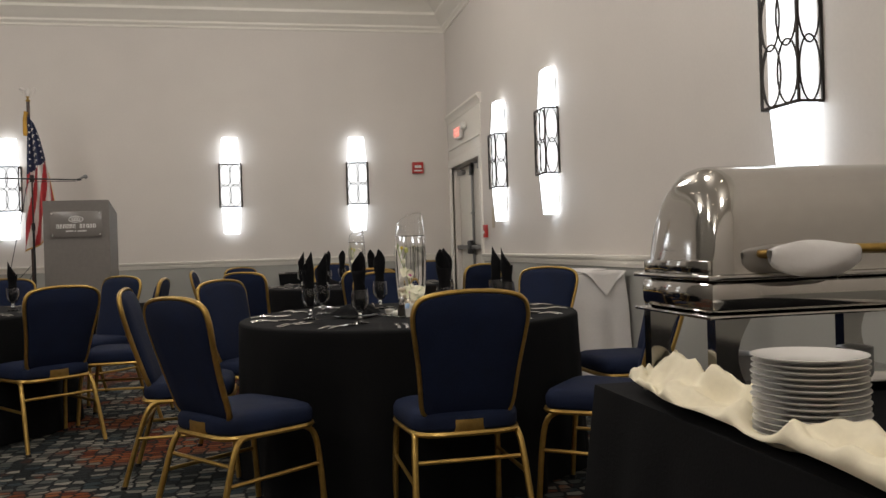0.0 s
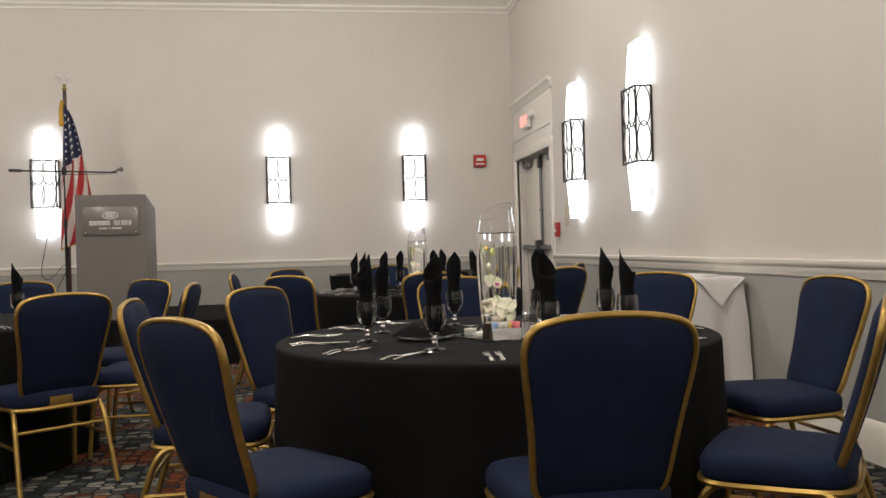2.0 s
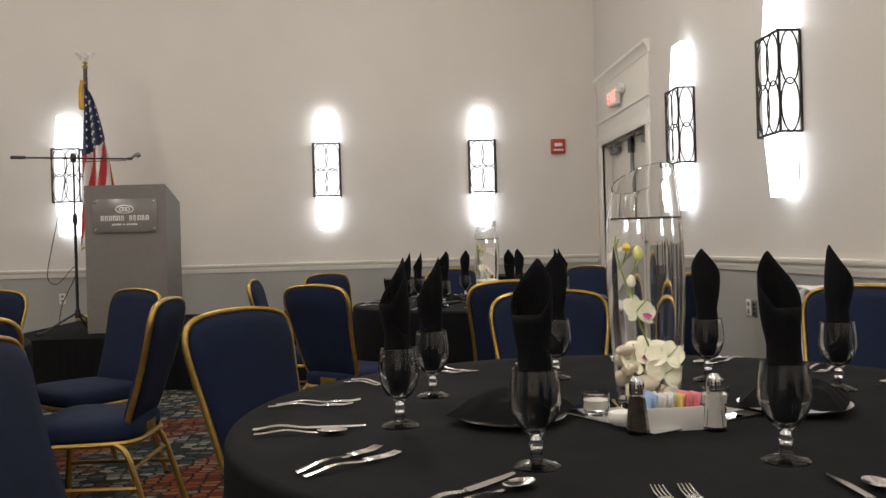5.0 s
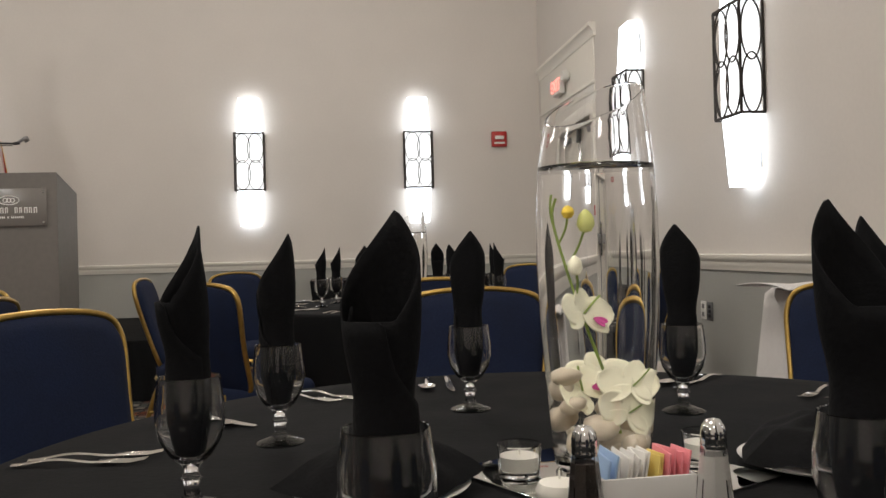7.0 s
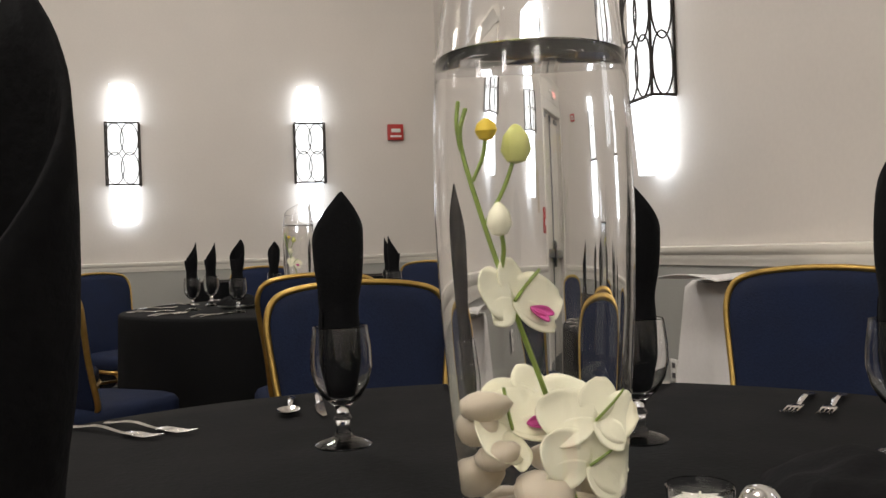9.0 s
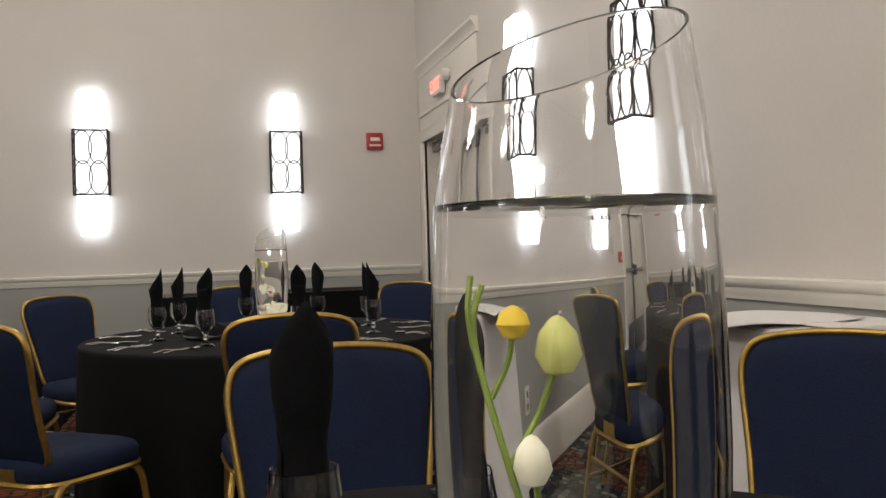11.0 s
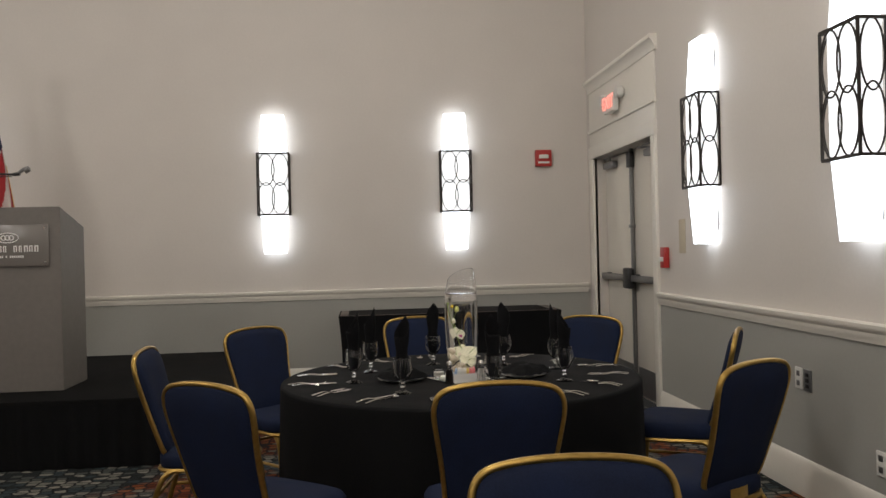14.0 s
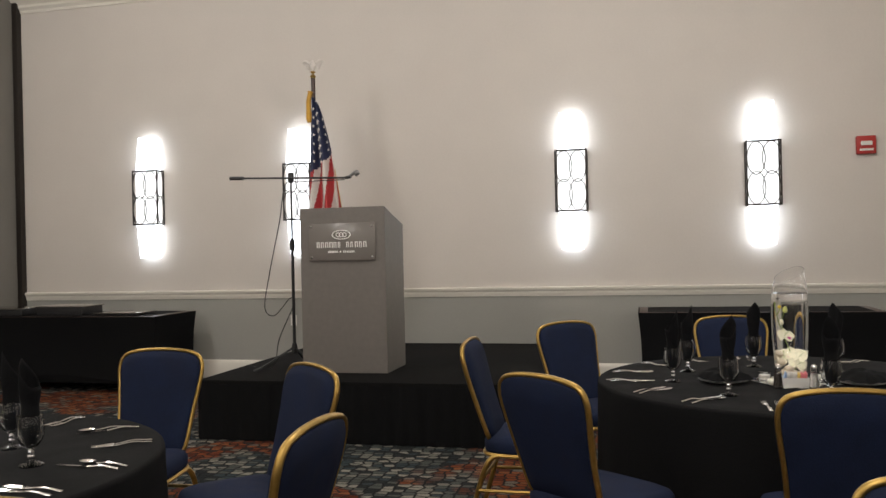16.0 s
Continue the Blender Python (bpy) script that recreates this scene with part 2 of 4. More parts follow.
def smooth_path(points, n=6):
    """Catmull-Rom through points."""
    p = [Vector(q) for q in points]
    out = []
    for i in range(len(p) - 1):
        a, b, c, d = p[max(i - 1, 0)], p[i], p[i + 1], p[min(i + 2, len(p) - 1)]
        for k in range(n):
            t = k / n
            out.append(0.5 * (2 * b + (c - a) * t + (2 * a - 5 * b + 4 * c - d) * t * t + (3 * b - a - 3 * c + d) * t ** 3))
    out.append(p[-1])
    return out


def structure(name, bm, mat, label=""):
    return tagged(part(name, bm, mat), label, "", "", "structure")


# ---- the room ----
structure("floor", box(LX, WX, BY, WY, -0.1, 0), CARPET, "patterned carpet with pale and orange pebble shapes")
structure("wall_north", box(LX - 0.2, WX + 0.5, WY, WY + 0.2, -0.1, CEIL + 0.1), WALL, "beige painted wall with white chair rail")
structure("wall_south", box(LX - 0.2, WX + 0.5, BY - 0.2, BY, -0.1, CEIL + 0.1), WALL, "plain beige painted wall")
structure("wall_west", box(LX - 0.2, LX, BY, WY, -0.1, CEIL + 0.1), PARTITION, "grey fabric folding partition wall")
structure("partition_post", box(LX + 0.002, LX + 0.07, WY - 0.08, WY - 0.002, 0, CEIL, 0.004), BRONZE, "dark vertical partition edge post")
structure("ceiling", box(LX - 0.2, WX + 0.5, BY - 0.2, WY + 0.2, CEIL + 0.1, CEIL + 0.2), CEILING, "plain off-white ceiling")
D0, D1, DT = 12.62, 14.34, 2.25     # door opening
bm = box(WX, WX + 0.3, BY, D0, -0.1, CEIL + 0.1)
box(WX, WX + 0.3, D0, D1, DT, CEIL + 0.1, bm=bm)
box(WX, WX + 0.3, D1, WY, -0.1, CEIL + 0.1, bm=bm)
structure("wall_east", bm, WALL, "beige painted wall with doorway")
structure("wall_behind_door", box(WX + 0.3, WX + 0.4, D0 - 0.2, WY, -0.1, DT + 0.3), WALL, "plain wall behind the door")
structure("wainscot_north", box(LX + 0.07, WX - 0.004, WY - 0.004, WY + 0.05, 0.0, 0.92), WAINSCOT, "grey painted lower wall")
structure("wainscot_east", box(WX - 0.004, WX + 0.05, BY, D0 - 0.10, 0.0, 0.92), WAINSCOT, "grey painted lower wall")


def moulding(profile, length, bm=None):
    """Extrudes a profile of (out, z) along y from 0 to length; out is towards -x."""
    bm = bm or bmesh.new()
    ends = [[bm.verts.new((-o, y, z)) for o, z in profile] for y in (0, length)]
    k = len(profile)
    for i in range(k):
        bm.faces.new((ends[0][i], ends[0][(i + 1) % k], ends[1][(i + 1) % k], ends[1][i]))
    bm.faces.new(ends[0][::-1])
    bm.faces.new(ends[1])
    bmesh.ops.recalc_face_normals(bm, faces=bm.faces[:])
    return bm


RAIL_LIFT = 0.0
RAIL = [(0, 0.895), (0.012, 0.895), (0.016, 0.915), (0.022, 0.925), (0.022, 0.945), (0.036, 0.958), (0.04, 0.972), (0.04, 0.985), (0.02, 0.992), (0, 0.992)]
RAIL = [(o, z + RAIL_LIFT) for o, z in RAIL]
BASE = [(0, 0), (0.018, 0), (0.018, 0.165), (0.012, 0.18), (0.008, 0.20), (0, 0.208)]
CROWN = [(0, 4.34), (0.02, 4.34), (0.02, 4.37), (0.05, 4.40), (0.05, 4.43), (0.10, 4.47), (0.16, 4.55), (0.18, 4.56), (0.18, 4.60), (0.24, 4.66), (0.40, 4.74), (0.42, 4.74), (0.42, 4.80), (0.50, 4.82), (0.50, CEIL + 0.1), (0, CEIL + 0.1)]


def run(name, profile, x, y, length, turn, mat, label):
    ob = structure(name, moulding(profile, length), mat, label)
    ob.matrix_world = pose(x, y, 0, 0, 0, turn)
    return ob


for nm, pr in (("chair_rail", RAIL), ("baseboard", BASE)):
    run(nm + "_east", pr, WX - 0.004, BY, D0 - 0.10 - BY, 0, TRIM, "white painted " + nm.replace("_", " "))
    run(nm + "_north", pr, WX - 0.03, WY - 0.004, WX - 0.03 - LX - 0.07, 90, TRIM, "white painted " + nm.replace("_", " "))
run("crown_east", CROWN, WX, BY, WY - BY, 0, TRIM, "white stepped crown moulding")
run("crown_north", CROWN, WX - 0.002, WY, WX - LX, 90, TRIM, "white stepped crown moulding")


# ---- the double door ----
def door():
    bm = box(-0.025, 0.03, D0 - 0.10, D0, 0, DT + 0.10, 0.006)
    box(-0.025, 0.03, D1, D1 + 0.12, 0, DT + 0.10, 0.006, bm)
    box(-0.03, 0.03, D0 - 0.11, D1 + 0.13, DT + 0.0, DT + 0.12, 0.006, bm)
    case = structure("door_casing", bm, TRIM, "white painted door casing with a tall frieze")
    case.location.x = WX
    bm = box(-0.014, 0.002, D0 - 0.10, D1 + 0.12, DT + 0.12, 2.95, 0.004)
    box(-0.03, 0.002, D0 - 0.11, D1 + 0.125, DT + 0.26, DT + 0.29, 0.004, bm)
    part("frieze_panel", bm, TRIM, case)
    prof = [(0, 2.92), (0.022, 2.92), (0.022, 2.95), (0.035, 2.97), (0.052, 3.0), (0.066, 3.01), (0.066, 3.035), (0.06, 3.045), (0, 3.045)]
    c = part("pediment", moulding(prof, D1 + 0.13 - (D0 - 0.15)), TRIM, case, "projecting white cornice")
    c.location = (0, D0 - 0.15, 0)
    mid = (D0 + D1) / 2
    for k, (a, b) in enumerate(((D0 + 0.004, mid - 0.003), (mid + 0.003, D1 - 0.004))):
        d = structure(f"door_{k + 1}", box(0.12, 0.165, a, b, 0.008, DT - 0.012, 0.003), DOORPAINT, "off-white flush double door with a panic bar")
        d.location.x = WX - 0.005
        part("panic_bar", box(0.045, 0.085, a + 0.06, b - 0.02, 1.04, 1.10, 0.008), GREYMETAL, d, "grey metal push bar")
        for yy in (a + 0.08, b - 0.1):
            part("bar_bracket", box(0.085, 0.12, yy - 0.03, yy + 0.03, 1.035, 1.105, 0.005), BLACKMETAL, d)
        part("kick_plate", box(0.116, 0.1205, a + 0.05, b - 0.04, 0.02, 0.27, 0.001), GREYMETAL, d, "scuffed dark kick plate")
        part("closer", box(0.06, 0.12, (a + 0.1 if k == 0 else b - 0.40), (a + 0.40 if k == 0 else b - 0.1), DT - 0.12, DT - 0.06, 0.008), GREYMETAL, d, "grey door closer")
        arm = tube([(0.09, (a + 0.25 if k == 0 else b - 0.25), DT - 0.055), (0.03, (a + 0.45 if k == 0 else b - 0.45), DT - 0.04), (0.05, (a + 0.2 if k == 0 else b - 0.2), DT - 0.03)], 0.009)
        part("closer_arm", arm, GREYMETAL, d)
    mul = structure("door_mullion", box(0.085, 0.118, mid - 0.018, mid + 0.018, 0.0, DT, 0.004), GREYMETAL, "grey metal centre mullion of the double door")
    mul.location.x = WX - 0.005
    part("top_bracket", box(0.07, 0.115, mid - 0.05, mid + 0.05, DT - 0.17, DT - 0.03, 0.006), BLACKMETAL, mul, "black bracket")
    part("latch_housing", box(0.02, 0.084, mid - 0.085, mid + 0.085, 0.975, 1.165, 0.02), BLACKMETAL, mul, "black latch housing")
    part("coupling", box(0.075, 0.12, mid - 0.035, mid + 0.035, 1.53, 1.56, 0.004), GREYMETAL, mul)


door()


# ---- wall lamps ----
def sconce():
    s = thing("wall_sconce", pose(0, 0, 0), "tall lit white acrylic wall sconce with dark bronze cage", "wall lamp", "wall sconces")
    h, w, d = 0.69, 0.135, 0.12
    for nm, mat, secs in (("lower_shade", SHADE, [(-h, 0.108, 0.09), (-0.306, 0.132, 0.112)]), ("middle_shade", SHADEMID, [(-0.303, 0.136, 0.115), (0.303, 0.136, 0.115)]), ("upper_shade", SHADE, [(0.306, 0.132, 0.112), (h, 0.108, 0.09)])):
        bm = bmesh.new()
        rings = [[bm.verts.new(c) for c in ((-a, -0.014, z), (-a * 0.97, -b, z), (a * 0.97, -b, z), (a, -0.014, z))] for z, a, b in secs]
        for p, q in zip(rings, rings[1:]):
            for k in range(4):
                bm.faces.new((p[k], p[(k + 1) % 4], q[(k + 1) % 4], q[k]))
        bm.faces.new(rings[0][::-1])
        bm.faces.new(rings[-1])
        bmesh.ops.recalc_face_normals(bm, faces=bm.faces[:])
        part(nm, bm, mat, s, "glowing white acrylic box")
    part("back_plate", box(-0.10, 0.10, -0.012, 0, -0.6, 0.6, 0.002), BRONZE, s)
    W, D, H, r = 0.155, 0.138, 0.305, 0.0065
    bm = bmesh.new()
    for x in (-W, W):
        for y in (-D, -0.006):
            box(x - 0.0065, x + 0.0065, y - 0.006, y + 0.006, -H, H, bm=bm)
    for z in (-H, H):
        box(-W, W, -D - 0.007, -D + 0.005, z - 0.008, z + 0.008, bm=bm)
        for x in (-W, W):
            box(x - 0.007, x + 0.007, -D, -0.004, z - 0.007, z + 0.007, bm=bm)
    part("cage_frame", bm, BRONZE, s)

    def arc(cx, cz, rx, rz, plane):
        pts = []
        for k in range(28):
            a = 2 * math.pi * k / 28
            u, z = cx + rx * math.cos(a), cz + rz * math.sin(a)
            pts.append((u, -D, z) if plane == 0 else (plane * W, u, z))
        part("tracery_ring", tube(pts, 0.0052, 5, closed=True, up=(0, 1, 0) if plane == 0 else (1, 0, 0)), BRONZE, s)
    for cz in (-0.142, 0.142):
        for cx in (-0.069, 0.069):
            arc(cx, cz, 0.083, 0.158, 0)
        for side in (-1, 1):
            arc(-0.072, cz, 0.058, 0.162, side)
    return s


SC_Z = 2.062
first = sconce()
first.matrix_world = pose(-6.15, WY - 0.002, SC_Z)
for x in (-4.295, -1.337, 0.492):
    copy_thing(first, pose(x, WY - 0.002, SC_Z))
for y in (5.88, 9.715, 11.49):
    copy_thing(first, pose(WX - 0.002, y, SC_Z, 0, 0, -90))


# ---- ceiling lights and added fill lamps ----
def downlight():
    s = thing("ceiling_downlight", pose(0, 0, 0), "round recessed warm ceiling downlight", "ceiling light", "ceiling downlights")
    part("ring", lathe([(0.085, 0.0), (0.11, 0.0), (0.112, -0.008), (0.09, -0.012), (0.085, -0.004), (0.085, 0.0)], 28), TRIM, s)
    part("lens", lathe([(0, -0.002), (0.084, -0.002), (0.084, -0.006), (0, -0.007)], 28), LAMPFACE, s, "glowing lens")
    return s


dl = downlight()
spots = [(x, y) for x in (-6.4, -4.1, -1.8, 0.4) for y in (0.6, 3.6, 6.6, 9.6, 12.2)]
dl.matrix_world = pose(*spots[0], CEIL + 0.1)
for p in spots[1:]:
    copy_thing(dl, pose(*p, CEIL + 0.1))
# unseen point lamps without fixtures, added to brighten the ceiling and upper walls
for k, (x, y) in enumerate([(-5.8, 1.5), (-5.8, 6.0), (-5.8, 10.5), (-1.0, 1.5), (-1.0, 6.0), (-1.0, 10.5)]):
    lamp = bpy.data.lights.new("fill lamp", "POINT")
    lamp.shadow_soft_size = 0.35
    lamp.energy, lamp.color = FILL_WATTS, (1.0, 0.95, 0.905)
    new("fill_lamp", lamp).location = (x, y, 4.35)


# ---- chairs ----
def chair():
    """A stacking banquet chair that faces +y; the origin lies on the floor under the top of its back."""
    c = thing("banquet_chair", pose(0, 0, 0), "gold metal banquet chair with navy upholstery", "chair", "banquet chairs")
    o = 0.28       # from the back's top to the seat's middle

    def back_at(u, z):
        k = (z - 0.47) / 0.46
        return Vector((u, 0.125 * max(0.0, 1 - k) ** 1.3, z))

    half = [(0.0, 0.455), (0.10, 0.455), (0.148, 0.47), (0.162, 0.51), (0.168, 0.58), (0.176, 0.66), (0.187, 0.74), (0.196, 0.81), (0.197, 0.85), (0.188, 0.885), (0.165, 0.908), (0.12, 0.921), (0.06, 0.928), (0.0, 0.93)]
    ring = smooth_path([(u, 0, z) for u, z in half], 3)
    ring = [(p.x, p.z) for p in ring]
    ring = [(1.065 * u, 0.455 + (z - 0.455) * 1.01) for u, z in ring]
    loop = ring + [(-u, z) for u, z in ring[-2:0:-1]]
    # padded panel
    bm = bmesh.new()
    cz = 0.69
    layers = []
    for s, t in ((0.55, 0.034), (0.85, 0.03), (0.96, 0.02), (1.0, 0.004), (1.0, -0.008), (0.95, -0.016), (0.6, -0.018)):
        layers.append([bm.verts.new(back_at(u * s, cz + (z - cz) * s) + Vector((0, t, 0))) for u, z in loop])
    n = len(loop)
    for a, b in zip(layers, layers[1:]):
        for k in range(n):
            bm.faces.new((a[k], a[(k + 1) % n], b[(k + 1) % n], b[k]))
    bm.faces.new(layers[0])
    bm.faces.new(layers[-1][::-1])
    bmesh.ops.recalc_face_normals(bm, faces=bm.faces[:])
    part("backrest", bm, NAVY, c, "padded navy backrest", 1.2)
    k0 = max(range(len(loop)), key=lambda i: -abs(loop[i][0]) - 10 * loop[i][1])
    pts = [q for q in loop[k0:] + loop[:k0] if q[1] > 0.468]
    part("back_frame", tube([back_at(u * 1.03, z + 0.004) + Vector((0, -0.002, 0)) for u, z in pts], 0.0097, 8, up=(0, 1, 0), flat=1.25), GOLD, c, "gold tube round the back", 1.2)
    # seat
    sb = bmesh.new()
    outline = []
    for k in range(40):
        a = 2 * math.pi * k / 40
        e = 0.42
        x = math.copysign(abs(math.cos(a)) ** e, math.cos(a)) * 0.228
        y = math.copysign(abs(math.sin(a)) ** e, math.sin(a)) * 0.215
        outline.append((x * (1.0 + 0.10 * y / 0.215), y + o + 0.02))
    lay = [(0.6, 0.492), (0.85, 0.488), (0.95, 0.478), (1.0, 0.458), (1.0, 0.425), (0.98, 0.412), (0.8, 0.41)]
    rows = [[sb.verts.new((x * s, o + 0.02 + (y - o - 0.02) * s, z)) for x, y in outline] for s, z in lay]
    for a, b in zip(rows, rows[1:]):
        for k in range(40):
            sb.faces.new((a[k], a[(k + 1) % 40], b[(k + 1) % 40], b[k]))
    sb.faces.new(rows[0])
    sb.faces.new(rows[-1][::-1])
    bmesh.ops.recalc_face_normals(sb, faces=sb.faces[:])
    part("seat", sb, NAVY, c, "padded navy seat", 1.2)
    part("seat_frame", tube([(x * 0.97, y, 0.402) for x, y in outline], 0.011, 6, closed=True), GOLD, c)
    part("back_plate", box(-0.058, 0.058, 0.085, 0.118, 0.392, 0.46, 0.006), GOLD, c)
    fy, by = o + 0.215, o - 0.16
    for sx in (-1, 1):
        side = smooth_path([(sx * 0.225, fy + 0.035, 0.0), (sx * 0.222, fy + 0.02, 0.20), (sx * 0.218, fy + 0.0, 0.34), (sx * 0.212, fy - 0.04, 0.392), (sx * 0.208, fy - 0.10, 0.402)], 4)
        front_leg = part("leg", tube(side, 0.0125, 8, up=(1, 0, 0)), GOLD, c)
        rear = smooth_path([(sx * 0.225, by - 0.12, 0.0), (sx * 0.216, by - 0.06, 0.20), (sx * 0.208, by - 0.015, 0.34), (sx * 0.20, by + 0.025, 0.392), (sx * 0.20, by + 0.09, 0.402)], 4)
        rear_leg = part("leg", tube(rear, 0.0125, 8, up=(1, 0, 0)), GOLD, c)
        part("stretcher", tube([(sx * 0.221, by - 0.045, 0.235), (sx * 0.221, fy + 0.015, 0.235)], 0.0085, 6), GOLD, c)
        for yy, leg in ((fy + 0.035, front_leg), (by - 0.12, rear_leg)):
            part("foot_glide", lathe([(0, 0), (0.016, 0), (0.016, 0.014), (0, 0.016)], 10), BLACKMETAL, leg).location = (sx * 0.225, yy, 0)
    part("stretcher", tube([(-0.212, by - 0.02, 0.30), (0.212, by - 0.02, 0.30)], 0.0085, 6), GOLD, c)
    return c


T1, T2, T3 = (-0.08, 6.44), (0.005, 10.14), (-3.0, 8.1)
# place of the back's top and the table faced, with a small turn of each
CHAIRS = [
    (-0.07, 5.06, T1, 0),
    (-1.15, 5.42, T1, -6),
    (-1.5, 6.5, T1, 3),
    (-1.086, 7.271, T1, 4),
    (-0.025, 7.76, T1, 0),
    (1.03, 7.444, T1, 0),
    (1.40, 6.42, T1, 4),
    (0.85, 5.32, T1, 12),
    (-0.02, 8.755, T2, 0),
    (-1.008, 8.968, T2, 3),
    (-1.505, 10.147, T2, 0),
    (-1.11, 11.1, T2, -6),
    (-0.12, 11.5, T2, 0),
    (0.94, 11.15, T2, 0),
    (1.421, 10.117, T2, -28),
    (0.98, 9.006, T2, -10),
    (-1.965, 7.269, T3, -14),
    (-1.51, 8.10, T3, -2),
    (-1.96, 9.17, T3, 4),
    (-2.95, 9.65, T3, 5),
]
master = chair()
for k, (x, y, (tx, ty), turn) in enumerate(CHAIRS):
    at = pose(x, y, 0, 0, 0, math.degrees(math.atan2(ty - y, tx - x)) - 90 + turn)
    if k == 0:
        master.matrix_world = at
    else:
        copy_thing(master, at)


# ---- round tables ----
TR, TH = 0.87, 0.757


def round_table(x, y, seed):
    t = thing("round_table", pose(x, y, 0), "round folding banquet table under black linen", "table", "round tables")
    part("tabletop", lathe([(0, 0.72), (TR - 0.012, 0.72), (TR - 0.008, 0.742), (0, 0.742)], 48), DARKWOOD, t)
    for a in (45, 135, 225, 315):
        part("leg", tube([(0.5 * math.cos(radians(a)), 0.5 * math.sin(radians(a)), 0), (0.45 * math.cos(radians(a)), 0.45 * math.sin(radians(a)), 0.72)], 0.015), GREYMETAL, t)
    rnd = random.Random(seed)
    ph = [rnd.uniform(0, 6.28) for _ in range(4)]

    def drape(u, v):
        a = 2 * math.pi * u
        if v < 0.3:
            r, z = TR * (v / 0.3) * 0.985, TH
        elif v < 0.4:
            k = (v - 0.3) / 0.1 * math.pi / 2
            r, z = TR - 0.013 + 0.016 * math.sin(k), TH - 0.016 + 0.016 * math.cos(k)
        else:
            k = (v - 0.4) / 0.6
            wave = 0.5 * math.sin(9 * a + ph[0] + 0.4 * math.sin(3 * a + ph[2])) + 0.35 * math.sin(14 * a + ph[1]) + 0.2 * math.sin(23 * a + ph[3])
            r = TR + 0.003 + k ** 0.8 * (0.014 + 0.065 * wave * (0.25 + 0.75 * k))
            z = (TH - 0.016) * (1 - k) + 0.006 * k
        return (r * math.cos(a), r * math.sin(a), z)
    bm = grid(200, 40, drape, wrap=True)
    bmesh.ops.remove_doubles(bm, verts=bm.verts[:], dist=1e-5)
    bmesh.ops.recalc_face_normals(bm, faces=bm.faces[:])
    single("tablecloth", bm, BLACKCLOTH, pose(x, y, 0), "floor-length black linen tablecloth on a round table", "tablecloth", "round tablecloths")


for k, (x, y) in enumerate((T1, T2, T3)):
    round_table(x, y, k)


# ---- what stands on the tables ----
def goblet():
    g = [(0, 0.0), (0.036, 0.0), (0.038, 0.003), (0.032, 0.007), (0.013, 0.013), (0.009, 0.022), (0.009, 0.031), (0.0125, 0.038), (0.0085, 0.046), (0.011, 0.055), (0.025, 0.067),
         (0.036, 0.086), (0.041, 0.108), (0.0405, 0.132), (0.0365, 0.164), (0.036, 0.1655), (0.035, 0.164), (0.0388, 0.132), (0.0393, 0.108), (0.0343, 0.088), (0.023, 0.070), (0.009, 0.061), (0, 0.059)]
    return lathe([(r, 0.955 * z) for r, z in g], 28)


def napkin(seed):
    rnd = random.Random(seed)
    peak = rnd.uniform(-0.25, 0.25)
    tall = rnd.uniform(0.975, 1.02)
    lean = rnd.uniform(-0.012, 0.012)

    def f(u, v):
        # a sheet rolled one and a half times, its upper edge rising to one point
        a = u * 3.1 * math.pi + peak - 1.55 * math.pi
        w = abs((a + math.pi) % (2 * math.pi) - math.pi)
        top = (0.243 + 0.090 * max(0.0, 1 - w / 2.3)) * tall - (0.018 if u < 0.12 else 0)
        if u > 0.86:
            top -= 0.11 * ((u - 0.86) / 0.14) ** 0.7
        z = 0.066 + (top - 0.066) * v
        k = max(0.0, min(1.0, (z - 0.18) / 0.13))
        r = (0.0222 + 0.0055 * u) * (0.55 + 0.45 * min(1, (z - 0.05) / 0.06)) * (1 + 0.24 * math.sin(math.pi * 0.75 * k))
        r *= 1 - 0.08 * math.exp(-((z - 0.19) / 0.02) ** 2)
        return (r * math.cos(a) * (1 - 0.1 * k) + lean * k, r * math.sin(a) * (1 + 0.12 * k), z)
    bm = grid(72, 14, f)
    return bm


GOBLET = None
NAPKINS = []


def place_setting_glass(x, y, turn, which):
    global GOBLET
    if GOBLET is None:
        GOBLET = single("water_goblet", goblet(), GLASS, pose(x, y, TH), "clear stemmed water goblet holding a napkin", "glass", "water goblets")
        GOBLET.visible_shadow = False
        for s in range(4):
            nb = single("folded_napkin", napkin(s), NAPKINCLOTH, pose(0, 0, -5), "black linen napkin rolled upright in a goblet", "napkin", "folded napkins")
            NAPKINS.append(thicken(nb, 0.0022))
    else:
        copy_thing(GOBLET, pose(x, y, TH))
    return copy_thing(NAPKINS[which % 4], pose(x, y, TH, 0, 0, turn))


def flat_handle(bm, length, w0, w1, t=0.0022, y0=0.0):
    """A flat tapering handle that starts at y0 and runs along y, with a slight arch."""
    pts = []
    nseg = 10
    for k in range(nseg + 1):
        s = k / nseg
        w = w0 + (w1 - w0) * s
        z = 0.0025 + 0.006 * math.sin(math.pi * s) ** 2
        pts.append((y0 + length * s, w, z))
    rows = [[bm.verts.new(c) for c in ((-w, y, z), (0, y, z + t), (w, y, z), (0, y, z - t * 0.5))] for y, w, z in pts]
    for a, b in zip(rows, rows[1:]):
        for k in range(4):
            bm.faces.new((a[k], a[(k + 1) % 4], b[(k + 1) % 4], b[k]))
    bm.faces.new(rows[0])
    bm.faces.new(rows[-1][::-1])
    return bm


